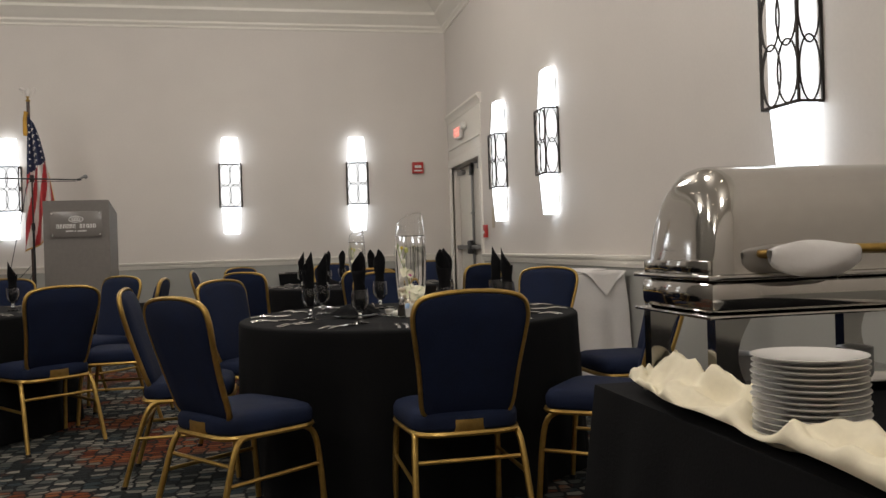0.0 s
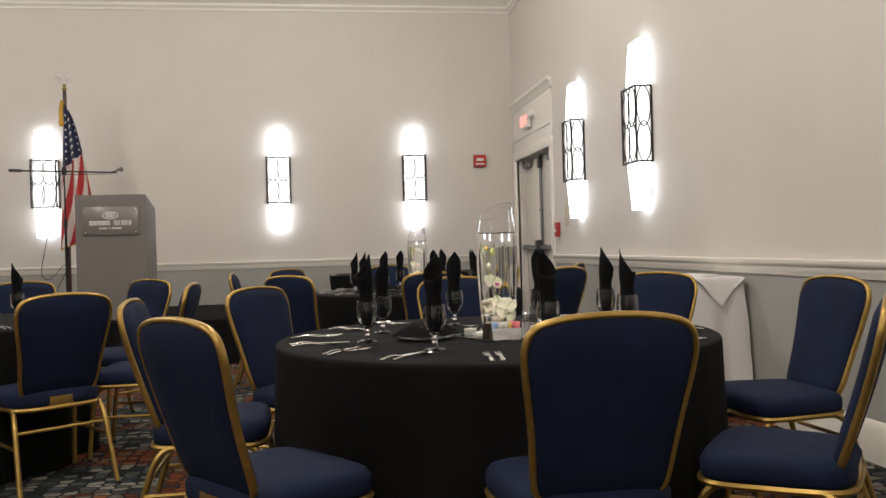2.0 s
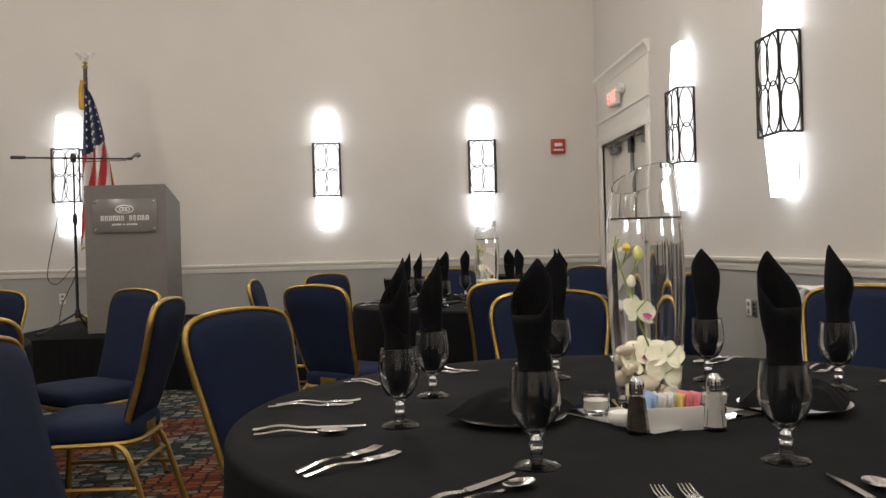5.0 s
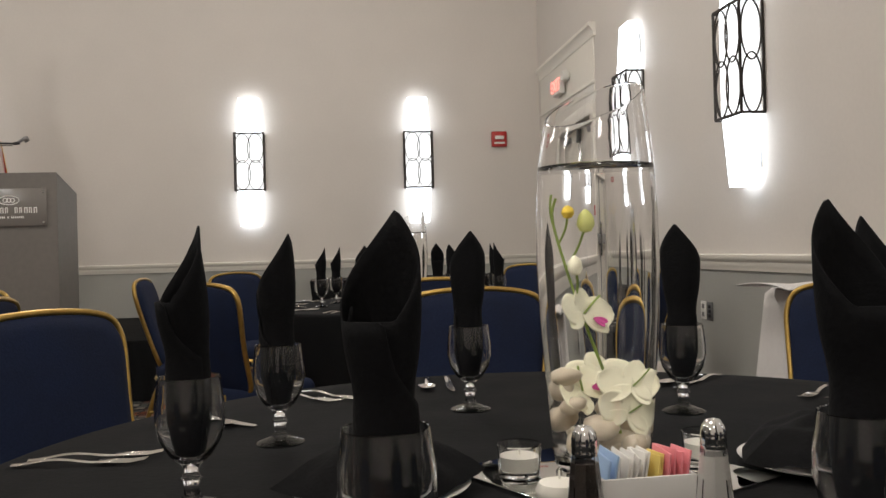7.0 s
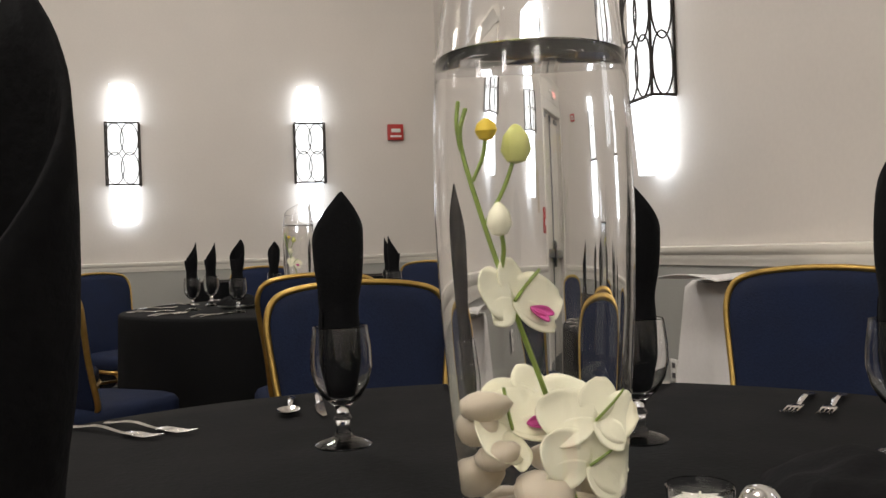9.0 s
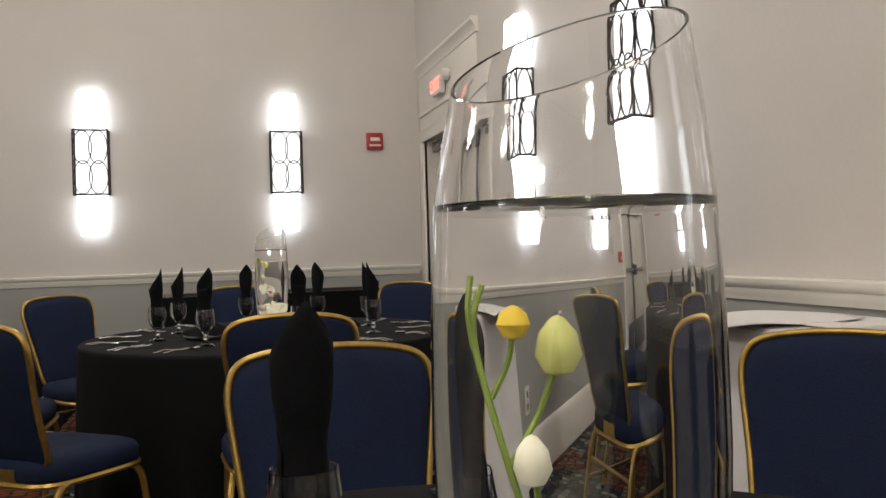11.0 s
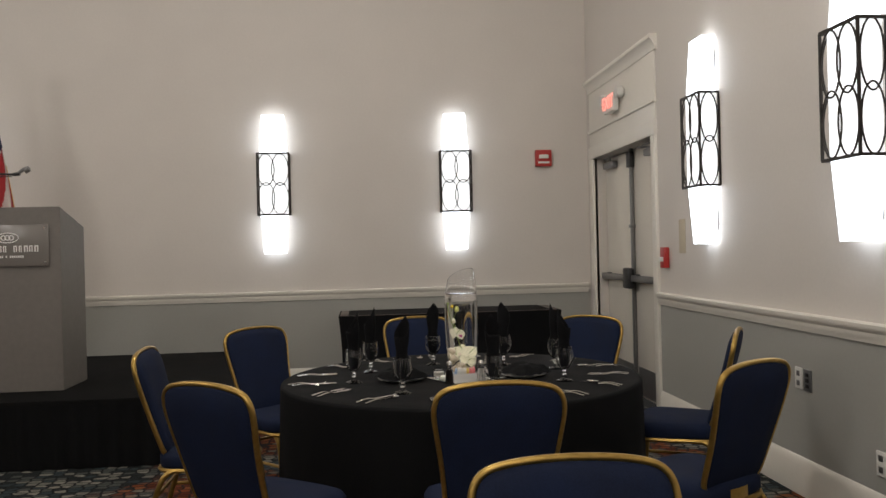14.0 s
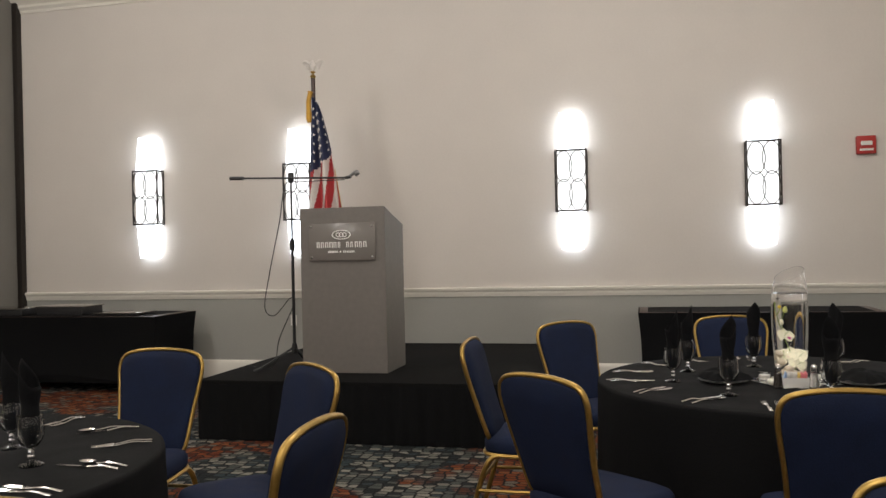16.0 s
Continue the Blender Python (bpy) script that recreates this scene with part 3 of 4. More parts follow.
def fork():
    bm = flat_handle(bmesh.new(), 0.125, 0.0075, 0.003)
    box(-0.011, 0.011, 0.123, 0.148, 0.003, 0.0055, 0.001, bm)
    for x in (-0.009, -0.003, 0.003, 0.009):
        tube([(x, 0.146, 0.004), (x, 0.172, 0.0035), (x * 0.95, 0.195, 0.007)], [0.0018, 0.0016, 0.0008], 5, bm)
    bmesh.ops.recalc_face_normals(bm, faces=bm.faces[:])
    return bm


def knife():
    bm = flat_handle(bmesh.new(), 0.11, 0.0075, 0.005, 0.003)
    rows = []
    for k in range(9):
        s = k / 8
        w = 0.009 * (1 - s ** 4) + 0.001
        rows.append([bm.verts.new(c) for c in ((-0.006, 0.11 + 0.115 * s, 0.003), (w - 0.001, 0.11 + 0.115 * s, 0.0026), (w - 0.001, 0.11 + 0.115 * s, 0.0032), (-0.006, 0.11 + 0.115 * s, 0.0046))])
    for a, b in zip(rows, rows[1:]):
        for k in range(4):
            bm.faces.new((a[k], a[(k + 1) % 4], b[(k + 1) % 4], b[k]))
    bm.faces.new(rows[0])
    bm.faces.new(rows[-1][::-1])
    bmesh.ops.recalc_face_normals(bm, faces=bm.faces[:])
    return bm


def spoon():
    bm = flat_handle(bmesh.new(), 0.125, 0.007, 0.003)
    grid(12, 6, lambda u, v: (0.019 * v * math.cos(2 * math.pi * u), 0.152 + 0.03 * v * math.sin(2 * math.pi * u), 0.0015 + 0.007 * v * v), bm, wrap=True)
    grid(12, 6, lambda u, v: (0.019 * v * math.cos(2 * math.pi * u), 0.152 + 0.03 * v * math.sin(2 * math.pi * u), 0.0005 + 0.0078 * v * v), bm, wrap=True)
    bmesh.ops.recalc_face_normals(bm, faces=bm.faces[:])
    return bm


CUT = {"dinner_fork": (fork, "stainless dinner fork lying on black linen", "fork"), "table_knife": (knife, "stainless table knife lying on black linen", "knife"), "table_spoon": (spoon, "stainless spoon lying on black linen", "spoon")}
FIRST = {}


def cutlery(kind, m):
    f, label, cat = CUT[kind]
    if kind not in FIRST:
        FIRST[kind] = single(kind, f(), CUTLERY, m, label, cat, "table cutlery")
    else:
        copy_thing(FIRST[kind], m)


def setting(cx, cy, angle, rnd):
    """Cutlery of one place at the table's edge, seen from the seat at that angle."""
    j = lambda s=1.0: rnd.uniform(-1, 1) * s
    m = pose(cx, cy, TH + 0.001, 0, 0, angle + 90) @ pose(0, -TR + 0.045, 0)
    cutlery("dinner_fork", m @ pose(-0.15 + j(0.008), 0.02 + j(0.01), 0, 0, 0, j(5)))
    cutlery("dinner_fork", m @ pose(-0.115 + j(0.006), 0.01 + j(0.01), 0, 0, 0, j(5)))
    cutlery("table_knife", m @ pose(0.13 + j(0.006), 0.01 + j(0.01), 0, 0, 0, j(4)))
    cutlery("table_spoon", m @ pose(0.165 + j(0.006), 0.02 + j(0.01), 0, 0, 0, j(5)))


def vase():
    def cut(c):
        k = min(1.0, max(0.0, (c.z - 0.36) / 0.12))
        return Vector((c.x, c.y, c.z + (0.43 * c.x + 0.34 * c.y) * k * k))
    out = [(0.062, 0.0), (0.068, 0.006), (0.0715, 0.05), (0.078, 0.12), (0.084, 0.20), (0.0865, 0.27), (0.0855, 0.34), (0.082, 0.40), (0.0765, 0.445), (0.0715, 0.475), (0.07, 0.483)]
    inn = [(0.0674, 0.4845), (0.0677, 0.483), (0.0692, 0.475), (0.0742, 0.445), (0.0797, 0.40), (0.0832, 0.34), (0.0842, 0.27), (0.0817, 0.20), (0.0757, 0.12), (0.0692, 0.05), (0.064, 0.022), (0.045, 0.018)]
    prof = [(0, 0.0)] + out + [(0.0697, 0.485), (0.0686, 0.4855)] + inn + [(0, 0.017)]
    return lathe([(0.94 * r, z) for r, z in prof], 72, warp=cut)


def vase_water():
    prof = [(0.045, 0.0175), (0.0645, 0.0217), (0.0698, 0.05), (0.0763, 0.12), (0.0823, 0.20), (0.0848, 0.27), (0.0838, 0.34), (0.0803, 0.396), (0.0812, 0.4005)]
    prof = [(0, 0.0165)] + prof + [(0.077, 0.399), (0, 0.399)]
    return lathe([(0.94 * r, z) for r, z in prof], 72)


def petal(length, width, cup=0.3, bm=None, m=None):
    bm = bm or bmesh.new()
    m = m or Matrix()

    def f(u, v):
        s, w = v, (u - 0.5) * 2
        wid = width * math.sin(math.pi * min(1, s * 0.93 + 0.04)) ** 0.65
        return m @ Vector((w * wid / 2, length * s, cup * length * (0.5 * s * s + 0.25 * (w * wid / width) ** 2) + 0.02 * length * math.sin(5 * s + 2 * w)))
    return grid(8, 10, f, bm)


def blossom(m, size, parent, lip=True):
    bm = bmesh.new()
    for a, l, w in ((90, 0.8, 0.62), (215, 0.85, 0.5), (325, 0.85, 0.5), (10, 0.95, 1.0), (170, 0.95, 1.0)):
        petal(size * l, size * w, 0.22, bm, m @ pose(0, 0, 0, 0, 0, a - 90))
    flower = thicken(part("blossom", bm, PETAL, parent, "ivory silk orchid blossom"), 0.0012)
    if lip:
        bm = bmesh.new()
        for a in (300, 335):
            petal(size * 0.34, size * 0.18, 0.9, bm, m @ pose(size * 0.3, -size * 0.1, 0.003, 0, 0, a - 90))
        thicken(part("lip", bm, PINK, flower, "magenta orchid lip"), 0.001)
    vein = tube(smooth_path([m @ Vector((0, 0, 0.002)), m @ Vector((size * 0.2, size * 0.25, 0.006)), m @ Vector((size * 0.45, size * 0.55, 0.012))], 4), 0.0013, 6)
    part("flower_stalk", vein, STEM, flower, "thin green flower stalk")


def pebble(rnd, m, r):
    bm = bmesh.new()
    bmesh.ops.create_icosphere(bm, subdivisions=2, radius=r)
    sx, sy, sz = rnd.uniform(0.9, 1.3), rnd.uniform(0.75, 1.0), rnd.uniform(0.55, 0.8)
    off = Vector((rnd.uniform(0, 9), rnd.uniform(0, 9), 0))
    for v in bm.verts:
        k = 1 + 0.18 * noise.noise(v.co / r * 0.9 + off)
        v.co = m @ Vector((v.co.x * sx * k, v.co.y * sy * k, v.co.z * sz * k))
    return bm


def centrepiece(x, y, seed, turn):
    rnd = random.Random(seed)
    z = TH + 0.006
    m = pose(x, y, z, 0, 0, turn)
    mt = single("mirror_tile", box(-0.15, 0.15, -0.15, 0.15, 0, 0.004, 0.001), MIRROR, pose(x, y - 0.03, TH + 0.001, 0, 0, 28), "square mirror tile under the glass vase", "mirror", "mirror tiles")
    vs = part("glass_vase", vase(), GLASS, smooth=0.4)
    vs.matrix_world = m
    tagged(vs, "tall clear glass vase with a slanted rim", "vase", "glass vases")
    wt = single("vase_water", vase_water(), WATER, m, "clear water filling most of the vase", "water", "vase water")
    vs.visible_shadow = wt.visible_shadow = False
    orchid = thing("silk_orchid", m, "ivory silk orchid spray sunk in the vase water", "flower", "silk orchids")
    stem = smooth_path([(0.014, -0.02, 0.05), (0.0, -0.022, 0.12), (-0.025, -0.025, 0.20), (-0.045, -0.022, 0.27), (-0.056, -0.012, 0.33), (-0.050, -0.01, 0.358)], 6)
    part("stem", tube(stem, 0.0018, 6), STEM, orchid)
    part("stem_tip", tube(smooth_path([(-0.056, -0.012, 0.325), (-0.061, -0.015, 0.345), (-0.059, -0.015, 0.363)], 4), 0.002, 6), STEM, orchid)
    for tip, base, r, mat, lab in (((-0.042, -0.026, 0.338), (-0.05, -0.018, 0.30), 0.008, YELLOW, "round yellow bud"), ((-0.022, -0.03, 0.322), (-0.044, -0.022, 0.265), 0.0105, LIME, "lime green bud"), ((-0.036, -0.03, 0.266), (-0.034, -0.024, 0.228), 0.009, PETAL, "ivory bud")):
        part("bud_stalk", tube(smooth_path([base, ((base[0] + tip[0]) / 2 + 0.003, (base[1] + tip[1]) / 2, (base[2] + tip[2]) / 2), tip], 4), 0.0016, 6), STEM, orchid)
        tall = 1.0 if mat is YELLOW else 1.55
        part("bud", lathe([(0, -r), (r * 0.6, -r * 0.8), (r, 0), (r * 0.8, r * 0.7 * tall), (r * 0.3, r * 1.15 * tall), (0, r * 1.25 * tall)], 14), mat, orchid, lab).location = tip
    blossom(pose(-0.028, -0.03, 0.207, 70, 8, 25), 0.044, orchid)
    blossom(pose(0.026, -0.032, 0.112, 72, 8, -12), 0.043, orchid, False)
    blossom(pose(0.02, -0.034, 0.078, 80, 20, 8), 0.044, orchid, False)
    blossom(pose(-0.024, -0.01, 0.105, 48, -25, 40), 0.046, orchid)
    blossom(pose(0.01, 0.025, 0.12, 110, 0, 200), 0.045, orchid, False)
    spots = [(-0.035, -0.03, 0.04), (0.03, -0.035, 0.036), (0.0, 0.035, 0.04), (-0.042, 0.012, 0.065), (0.04, 0.012, 0.058), (-0.012, -0.036, 0.06), (-0.042, -0.024, 0.088), (0.0, 0.0, 0.06), (-0.046, 0.0, 0.106), (0.03, 0.03, 0.075), (0.01, -0.01, 0.037), (-0.046, -0.012, 0.125)]
    for px, py, pz in spots:
        r = rnd.uniform(0.019, 0.025)
        single("river_pebble", pebble(rnd, pose(0, 0, 0, rnd.uniform(-30, 30), rnd.uniform(-30, 30), rnd.uniform(0, 360)), r), PEBBLE, m @ pose(px, py, pz), "smooth tan river pebble in the vase", "pebble", "vase pebbles")
    # shakers, caddy and candles
    for name, dx, fill, lab in (("pepper_shaker", -0.085, PEPPER, "glass pepper shaker with a chrome top"), ("salt_shaker", 0.062, SALT, "glass salt shaker with a chrome top")):
        s = thing(name, pose(x + dx, y - 0.205, TH, 0, 0, rnd.uniform(0, 60)), lab, "shaker", "salt and pepper shakers")
        part("glass_body", lathe([(0, 0), (0.0215, 0), (0.022, 0.004), (0.014, 0.076), (0.0125, 0.077), (0.0125, 0.075), (0.0195, 0.008), (0, 0.007)], 8), GLASS, s, "", 0.4)
        part("filling", lathe([(0, 0.0072), (0.019, 0.0083), (0.0138, 0.066), (0, 0.067)], 8), fill, s, "", 0.4)
        part("cap", lathe([(0.0142, 0.074), (0.0148, 0.078), (0.0138, 0.081), (0.0148, 0.084), (0.0138, 0.087), (0.0143, 0.090), (0.0125, 0.099), (0.008, 0.105), (0, 0.107)], 20), CHROME, s, "domed chrome cap")
    cad = thing("sugar_caddy", pose(x - 0.011, y - 0.165, TH, 0, 0, 2), "white china caddy filled with sweetener packets", "caddy", "sugar caddies")
    bm = box(-0.052, 0.052, -0.032, 0.032, 0, 0.004, 0.001)
    for a in ((-0.052, 0.052, -0.035, -0.031), (-0.052, 0.052, 0.031, 0.035), (-0.055, -0.051, -0.035, 0.035), (0.051, 0.055, -0.035, 0.035)):
        box(*a, 0, 0.044, 0.0012, bm)
    part("box", bm, CHINA, cad)
    for k in range(14):
        xx = -0.046 + 0.092 * k / 13
        mat = PACKETS[0] if k < 2 else PACKETS[1] if k < 8 else PACKETS[2] if k < 10 else PACKETS[3]
        p = part("packet", box(-0.0012, 0.0012, -0.024, 0.024, -0.03, 0.03, 0.0006), mat, cad)
        p.matrix_local = pose(xx, rnd.uniform(-0.005, 0.005), 0.031 + rnd.uniform(0, 0.008), rnd.uniform(-6, 6), rnd.uniform(4, 16), rnd.uniform(-6, 6))
    single("round_candle", lathe([(0, 0), (0.018, 0), (0.026, 0.007), (0.028, 0.015), (0.024, 0.024), (0.01, 0.028), (0.0015, 0.028), (0.001, 0.038), (0, 0.038)], 28), WAX, pose(x - 0.098, y - 0.145, TH + 0.005), "round white floating candle on the mirror", "candle", "table candles")
    for dx, dy in ((-0.118, -0.02), (0.14, -0.005)):
        v = thing("votive_candle", pose(x + dx, y + dy, TH + 0.0055), "white votive candle in a clear glass cup", "candle", "table candles")
        part("cup", lathe([(0, 0), (0.023, 0), (0.0265, 0.003), (0.029, 0.04), (0.0275, 0.041), (0.025, 0.008), (0, 0.007)], 28), GLASS, v)
        part("wax", lathe([(0, 0.0072), (0.024, 0.0085), (0.0255, 0.026), (0.0012, 0.0265), (0.001, 0.035), (0, 0.035)], 24), WAX, v, "white wax")
    for dx in (-0.30, 0.29):
        plate = [(0, 0), (0.055, 0), (0.06, 0.003), (0.088, 0.012), (0.09, 0.0145), (0.06, 0.007), (0, 0.005)]
        single("bread_plate", lathe([(1.25 * r, z) for r, z in plate], 40), CHINA, pose(x + dx, y - 0.05, TH + 0.001), "white china plate under a folded black napkin", "plate", "bread plates")

        def fold(u, v, s=rnd.uniform(0, 9)):
            a = 2 * math.pi * u
            c, d = math.cos(a), math.sin(a)
            sq = 0.104 / max(abs(c), abs(d)) ** 0.75
            r = sq * v
            h = 0.046 * (1 - v ** 3) + 0.010 * noise.noise((3 * c * v + s, 3 * d * v, 0)) + 0.004
            return (r * c, r * d, 0.012 + max(0.002, h))
        bm = grid(48, 14, fold, wrap=True)
        bmesh.ops.remove_doubles(bm, verts=bm.verts[:], dist=1e-5)
        single("bread_napkin", bm, NAPKINCLOTH, pose(x + dx, y - 0.05, TH + 0.003, 0, 0, rnd.uniform(20, 60)), "folded black napkin covering a bread plate", "napkin", "bread napkins")


GLASSES = [(-0.304, -0.461), (0.09, -0.496), (-0.519, -0.112), (-0.437, 0.211), (-0.10, 0.409), (0.266, 0.289), (0.502, 0.097), (0.454, -0.29)]
for k, (tx, ty) in enumerate((T1, T2, T3)):
    rnd = random.Random(40 + k)
    centrepiece(tx + 0.006, ty - 0.053, 70 + k, 0)
    for q, (gx, gy) in enumerate(GLASSES):
        inward = math.degrees(math.atan2(-gy, -gx))      # the napkin's point leans to the middle of the table
        place_setting_glass(tx + gx, ty + gy, inward + rnd.uniform(-14, 14), q + k)
        setting(tx, ty, -90 - 45 * q - 2, rnd)
for nb in NAPKINS:
    bpy.data.objects.remove(nb)


# ---- stage, lectern, flag and microphone ----
SX0, SX1, SY0, SY1, SZ = -3.95, -1.3, 11.72, 14.2, 0.45
st = thing("stage", pose(0, 0, 0), "low portable stage with black carpet and skirt", "stage")
part("deck", box(SX0, SX1, SY0, SY1, SZ - 0.08, SZ, 0.006), STAGEBLACK, st, "black carpeted deck")


def skirt(u, v):
    per = 2 * (SX1 - SX0) + 2 * (SY1 - SY0)
    d = u * per
    a, b = SX1 - SX0, SY1 - SY0
    w = 0.012 + 0.008 * math.sin(d * 52) + 0.004 * math.sin(d * 31)
    z = (SZ - 0.03) * (1 - v) + 0.004
    if d < a:
        return (SX0 + d, SY0 - w, z)
    if d < a + b:
        return (SX1 + w, SY0 + d - a, z)
    if d < 2 * a + b:
        return (SX1 - (d - a - b), SY1 + w, z)
    return (SX0 - w, SY1 - (d - 2 * a - b), z)


part("skirt", grid(900, 3, skirt, wrap=True), BLACKCLOTH, st, "pleated black skirt")


def text(body, size, m, mat, parent):
    cu = bpy.data.curves.new("lettering", "FONT")
    cu.body, cu.size, cu.align_x, cu.align_y, cu.extrude = body, size, "CENTER", "CENTER", 0.001
    tmp = new("lettering", cu)
    me = bpy.data.meshes.new_from_object(tmp.evaluated_get(bpy.context.evaluated_depsgraph_get()))
    bpy.data.objects.remove(tmp)
    me.materials.clear()
    me.materials.append(mat)
    ob = new("lettering", me)
    ob.parent = parent
    ob.matrix_local = m
    return ob


def lectern():
    l = thing("lectern", pose(-2.927, 12.15, SZ, 0, 0, 0), "grey wood laminate lectern with an acrylic sign plaque", "lectern")
    w, d, h = 0.35, 0.50, 1.295
    bm = bmesh.new()
    a = [(-w, 0, 0), (w, 0, 0), (w, d, 0), (-w, d, 0), (-w, 0, h), (w, 0, h), (w, d, h - 0.13), (-w, d, h - 0.13)]
    vs = [bm.verts.new(p) for p in a]
    for f in ((0, 1, 5, 4), (1, 2, 6, 5), (2, 3, 7, 6), (3, 0, 4, 7), (4, 5, 6, 7), (3, 2, 1, 0)):
        bm.faces.new([vs[i] for i in f])
    bmesh.ops.recalc_face_normals(bm, faces=bm.faces[:])
    bmesh.ops.bevel(bm, geom=bm.edges[:], offset=0.004, segments=2, affect="EDGES")
    part("body", bm, LAMINATE, l, "grey wood-grain body")
    pz = h - 0.27
    part("plaque", box(-0.275, 0.275, -0.016, -0.010, pz - 0.145, pz + 0.145, 0.002), PLAQUE, l, "grey acrylic plaque")
    for sx in (-1, 1):
        for sz in (-1, 1):
            b = part("standoff_bolt", lathe([(0, -0.012), (0.010, -0.012), (0.010, 0.016), (0.008, 0.018), (0, 0.018)], 14), CHROME, l)
            b.matrix_local = pose(sx * 0.25, -0.002, pz + sz * 0.12, 90)
    ring = [(0.075 * math.cos(2 * math.pi * k / 32), -0.0185, pz + 0.055 + 0.034 * math.sin(2 * math.pi * k / 32)) for k in range(32)]
    part("emblem_ring", tube(ring, 0.004, 5, closed=True, up=(0, 1, 0)), LETTER, l, "white oval emblem")
    bm = bmesh.new()
    for sx in (-0.026, 0, 0.026):
        tube([(sx + 0.016 * math.cos(2 * math.pi * k / 16), -0.0185, pz + 0.055 + 0.016 * math.sin(2 * math.pi * k / 16)) for k in range(16)], 0.004, 5, bm, closed=True, up=(0, 1, 0))
    part("emblem_mark", bm, LETTER, l)
    for k, wd in enumerate((0.028, 0.028, 0.03, 0.034, 0.028, 0.024, 0.0, 0.026, 0.022, 0.03, 0.026, 0.03)):
        if wd:
            x0 = -0.205 + k * 0.035
            bars = box(x0, x0 + wd * 0.28, -0.0185, -0.0155, pz - 0.045, pz + 0.0)
            box(x0 + wd * 0.6, x0 + wd * 0.85, -0.0185, -0.0155, pz - 0.045, pz + 0.0, bm=bars)
            box(x0, x0 + wd * 0.85, -0.0187, -0.0157, pz - 0.008, pz + 0.0, bm=bars)
            part("letter_bar", bars, LETTER, l)
    sm = bmesh.new()
    for k in range(16):
        if k not in (6, 8):
            box(-0.11 + k * 0.0138, -0.11 + k * 0.0138 + 0.009, -0.0185, -0.0155, pz - 0.085, pz - 0.069, bm=sm)
    part("small_bars", sm, LETTER, l)


lectern()


def flag():
    fx, fy = -3.84, 13.88
    f = thing("flag", pose(fx, fy, SZ), "draped striped flag with gold fringe on a wooden pole", "flag")
    part("pole", tube([(0, 0, 0), (0, 0, 2.70)], 0.021, 12), DARKWOOD, f, "dark wooden pole")
    part("base", lathe([(0, 0), (0.16, 0), (0.165, 0.015), (0.14, 0.04), (0.05, 0.06), (0.03, 0.11), (0, 0.11)], 28), GOLD, f, "round weighted base")
    e = part("finial", lathe([(0, 0), (0.022, 0), (0.03, 0.02), (0.014, 0.035), (0.012, 0.05), (0.03, 0.06), (0.012, 0.075), (0, 0.08)], 18), GOLD, f, "pale gold finial socket")
    e.location.z = 2.70
    bm = bmesh.new()
    tube([(0, 0, 2.74), (0, -0.01, 2.79), (0.0, -0.02, 2.825), (0.012, -0.03, 2.84)], [0.018, 0.038, 0.024, 0.008], 8, bm)
    for s in (-1, 1):
        for k in range(5):
            tube([(s * 0.015, 0, 2.79 + 0.004 * k), (s * (0.05 + 0.008 * k), 0.005, 2.835 + 0.002 * k), (s * (0.06 + 0.012 * k), 0.01, 2.76 + 0.018 * k)], [0.018, 0.020, 0.009], 6, bm)
    part("eagle", bm, FLAGWHITE, f, "pale spread-winged bird finial").location.z = 0.03
    top, bot = 2.52, 0.84

    def wide(v):
        return 0.06 + 0.38 * v ** 0.75

    def cloth(u, v):
        b = wide(v)
        fold = math.sin(u * 4.2 * math.pi + 0.6) * 0.055 * (0.3 + v)
        z = top - (top - bot) * v - 0.10 * (1 - u) * v + 0.14 * u * v - 0.1 * u * (1 - v)
        return (-0.07 * v + b * (u * 1.0) * 1.0, -0.03 - fold, z)
    bm = bmesh.new()
    nu, nv = 60, 90
    grid(nu, nv, cloth, bm)
    bm.faces.ensure_lookup_table()
    for k, face in enumerate(bm.faces):
        u, v = (k // nv + 0.5) / nu, (k % nv + 0.5) / nv
        if v < 0.44 - 0.10 * u:
            face.material_index = 2
        else:
            face.material_index = int((u * 5.5 + v * 5.0)) % 2
        if v > 0.985 or u > 0.975 and v > 0.45:
            face.material_index = 3
    thicken(part("cloth", bm, [FLAGRED, FLAGWHITE, FLAGBLUE, FRINGE], f, "red and white stripes with a starred blue canton"), 0.003)
    for k in range(26):
        u = 0.15 + 0.35 * (k % 2) + 0.28 * ((k // 2) % 2)
        v = 0.07 + 0.33 * k / 26
        c = Vector(cloth(u, v)) + Vector((0, -0.006, 0))
        sb = bmesh.new()
        ring = [sb.verts.new((0.019 * (1 if q % 2 == 0 else 0.42) * math.sin(math.pi * q / 5), 0, 0.019 * (1 if q % 2 == 0 else 0.42) * math.cos(math.pi * q / 5))) for q in range(10)]
        face = sb.faces.new(ring)
        ext = bmesh.ops.extrude_face_region(sb, geom=[face])
        for vv in ext["geom"]:
            if isinstance(vv, bmesh.types.BMVert):
                vv.co.y -= 0.003
        part("star", sb, FLAGWHITE, f).location = c
    part("tassel", tube(smooth_path([(-0.02, -0.03, 2.56), (-0.035, -0.045, 2.45), (-0.03, -0.05, 2.25)], 5), [0.03, 0.026, 0.024, 0.024, 0.024, 0.026, 0.026, 0.026, 0.03, 0.03, 0.02], 8), FRINGE, f, "gold cord tassel")


flag()


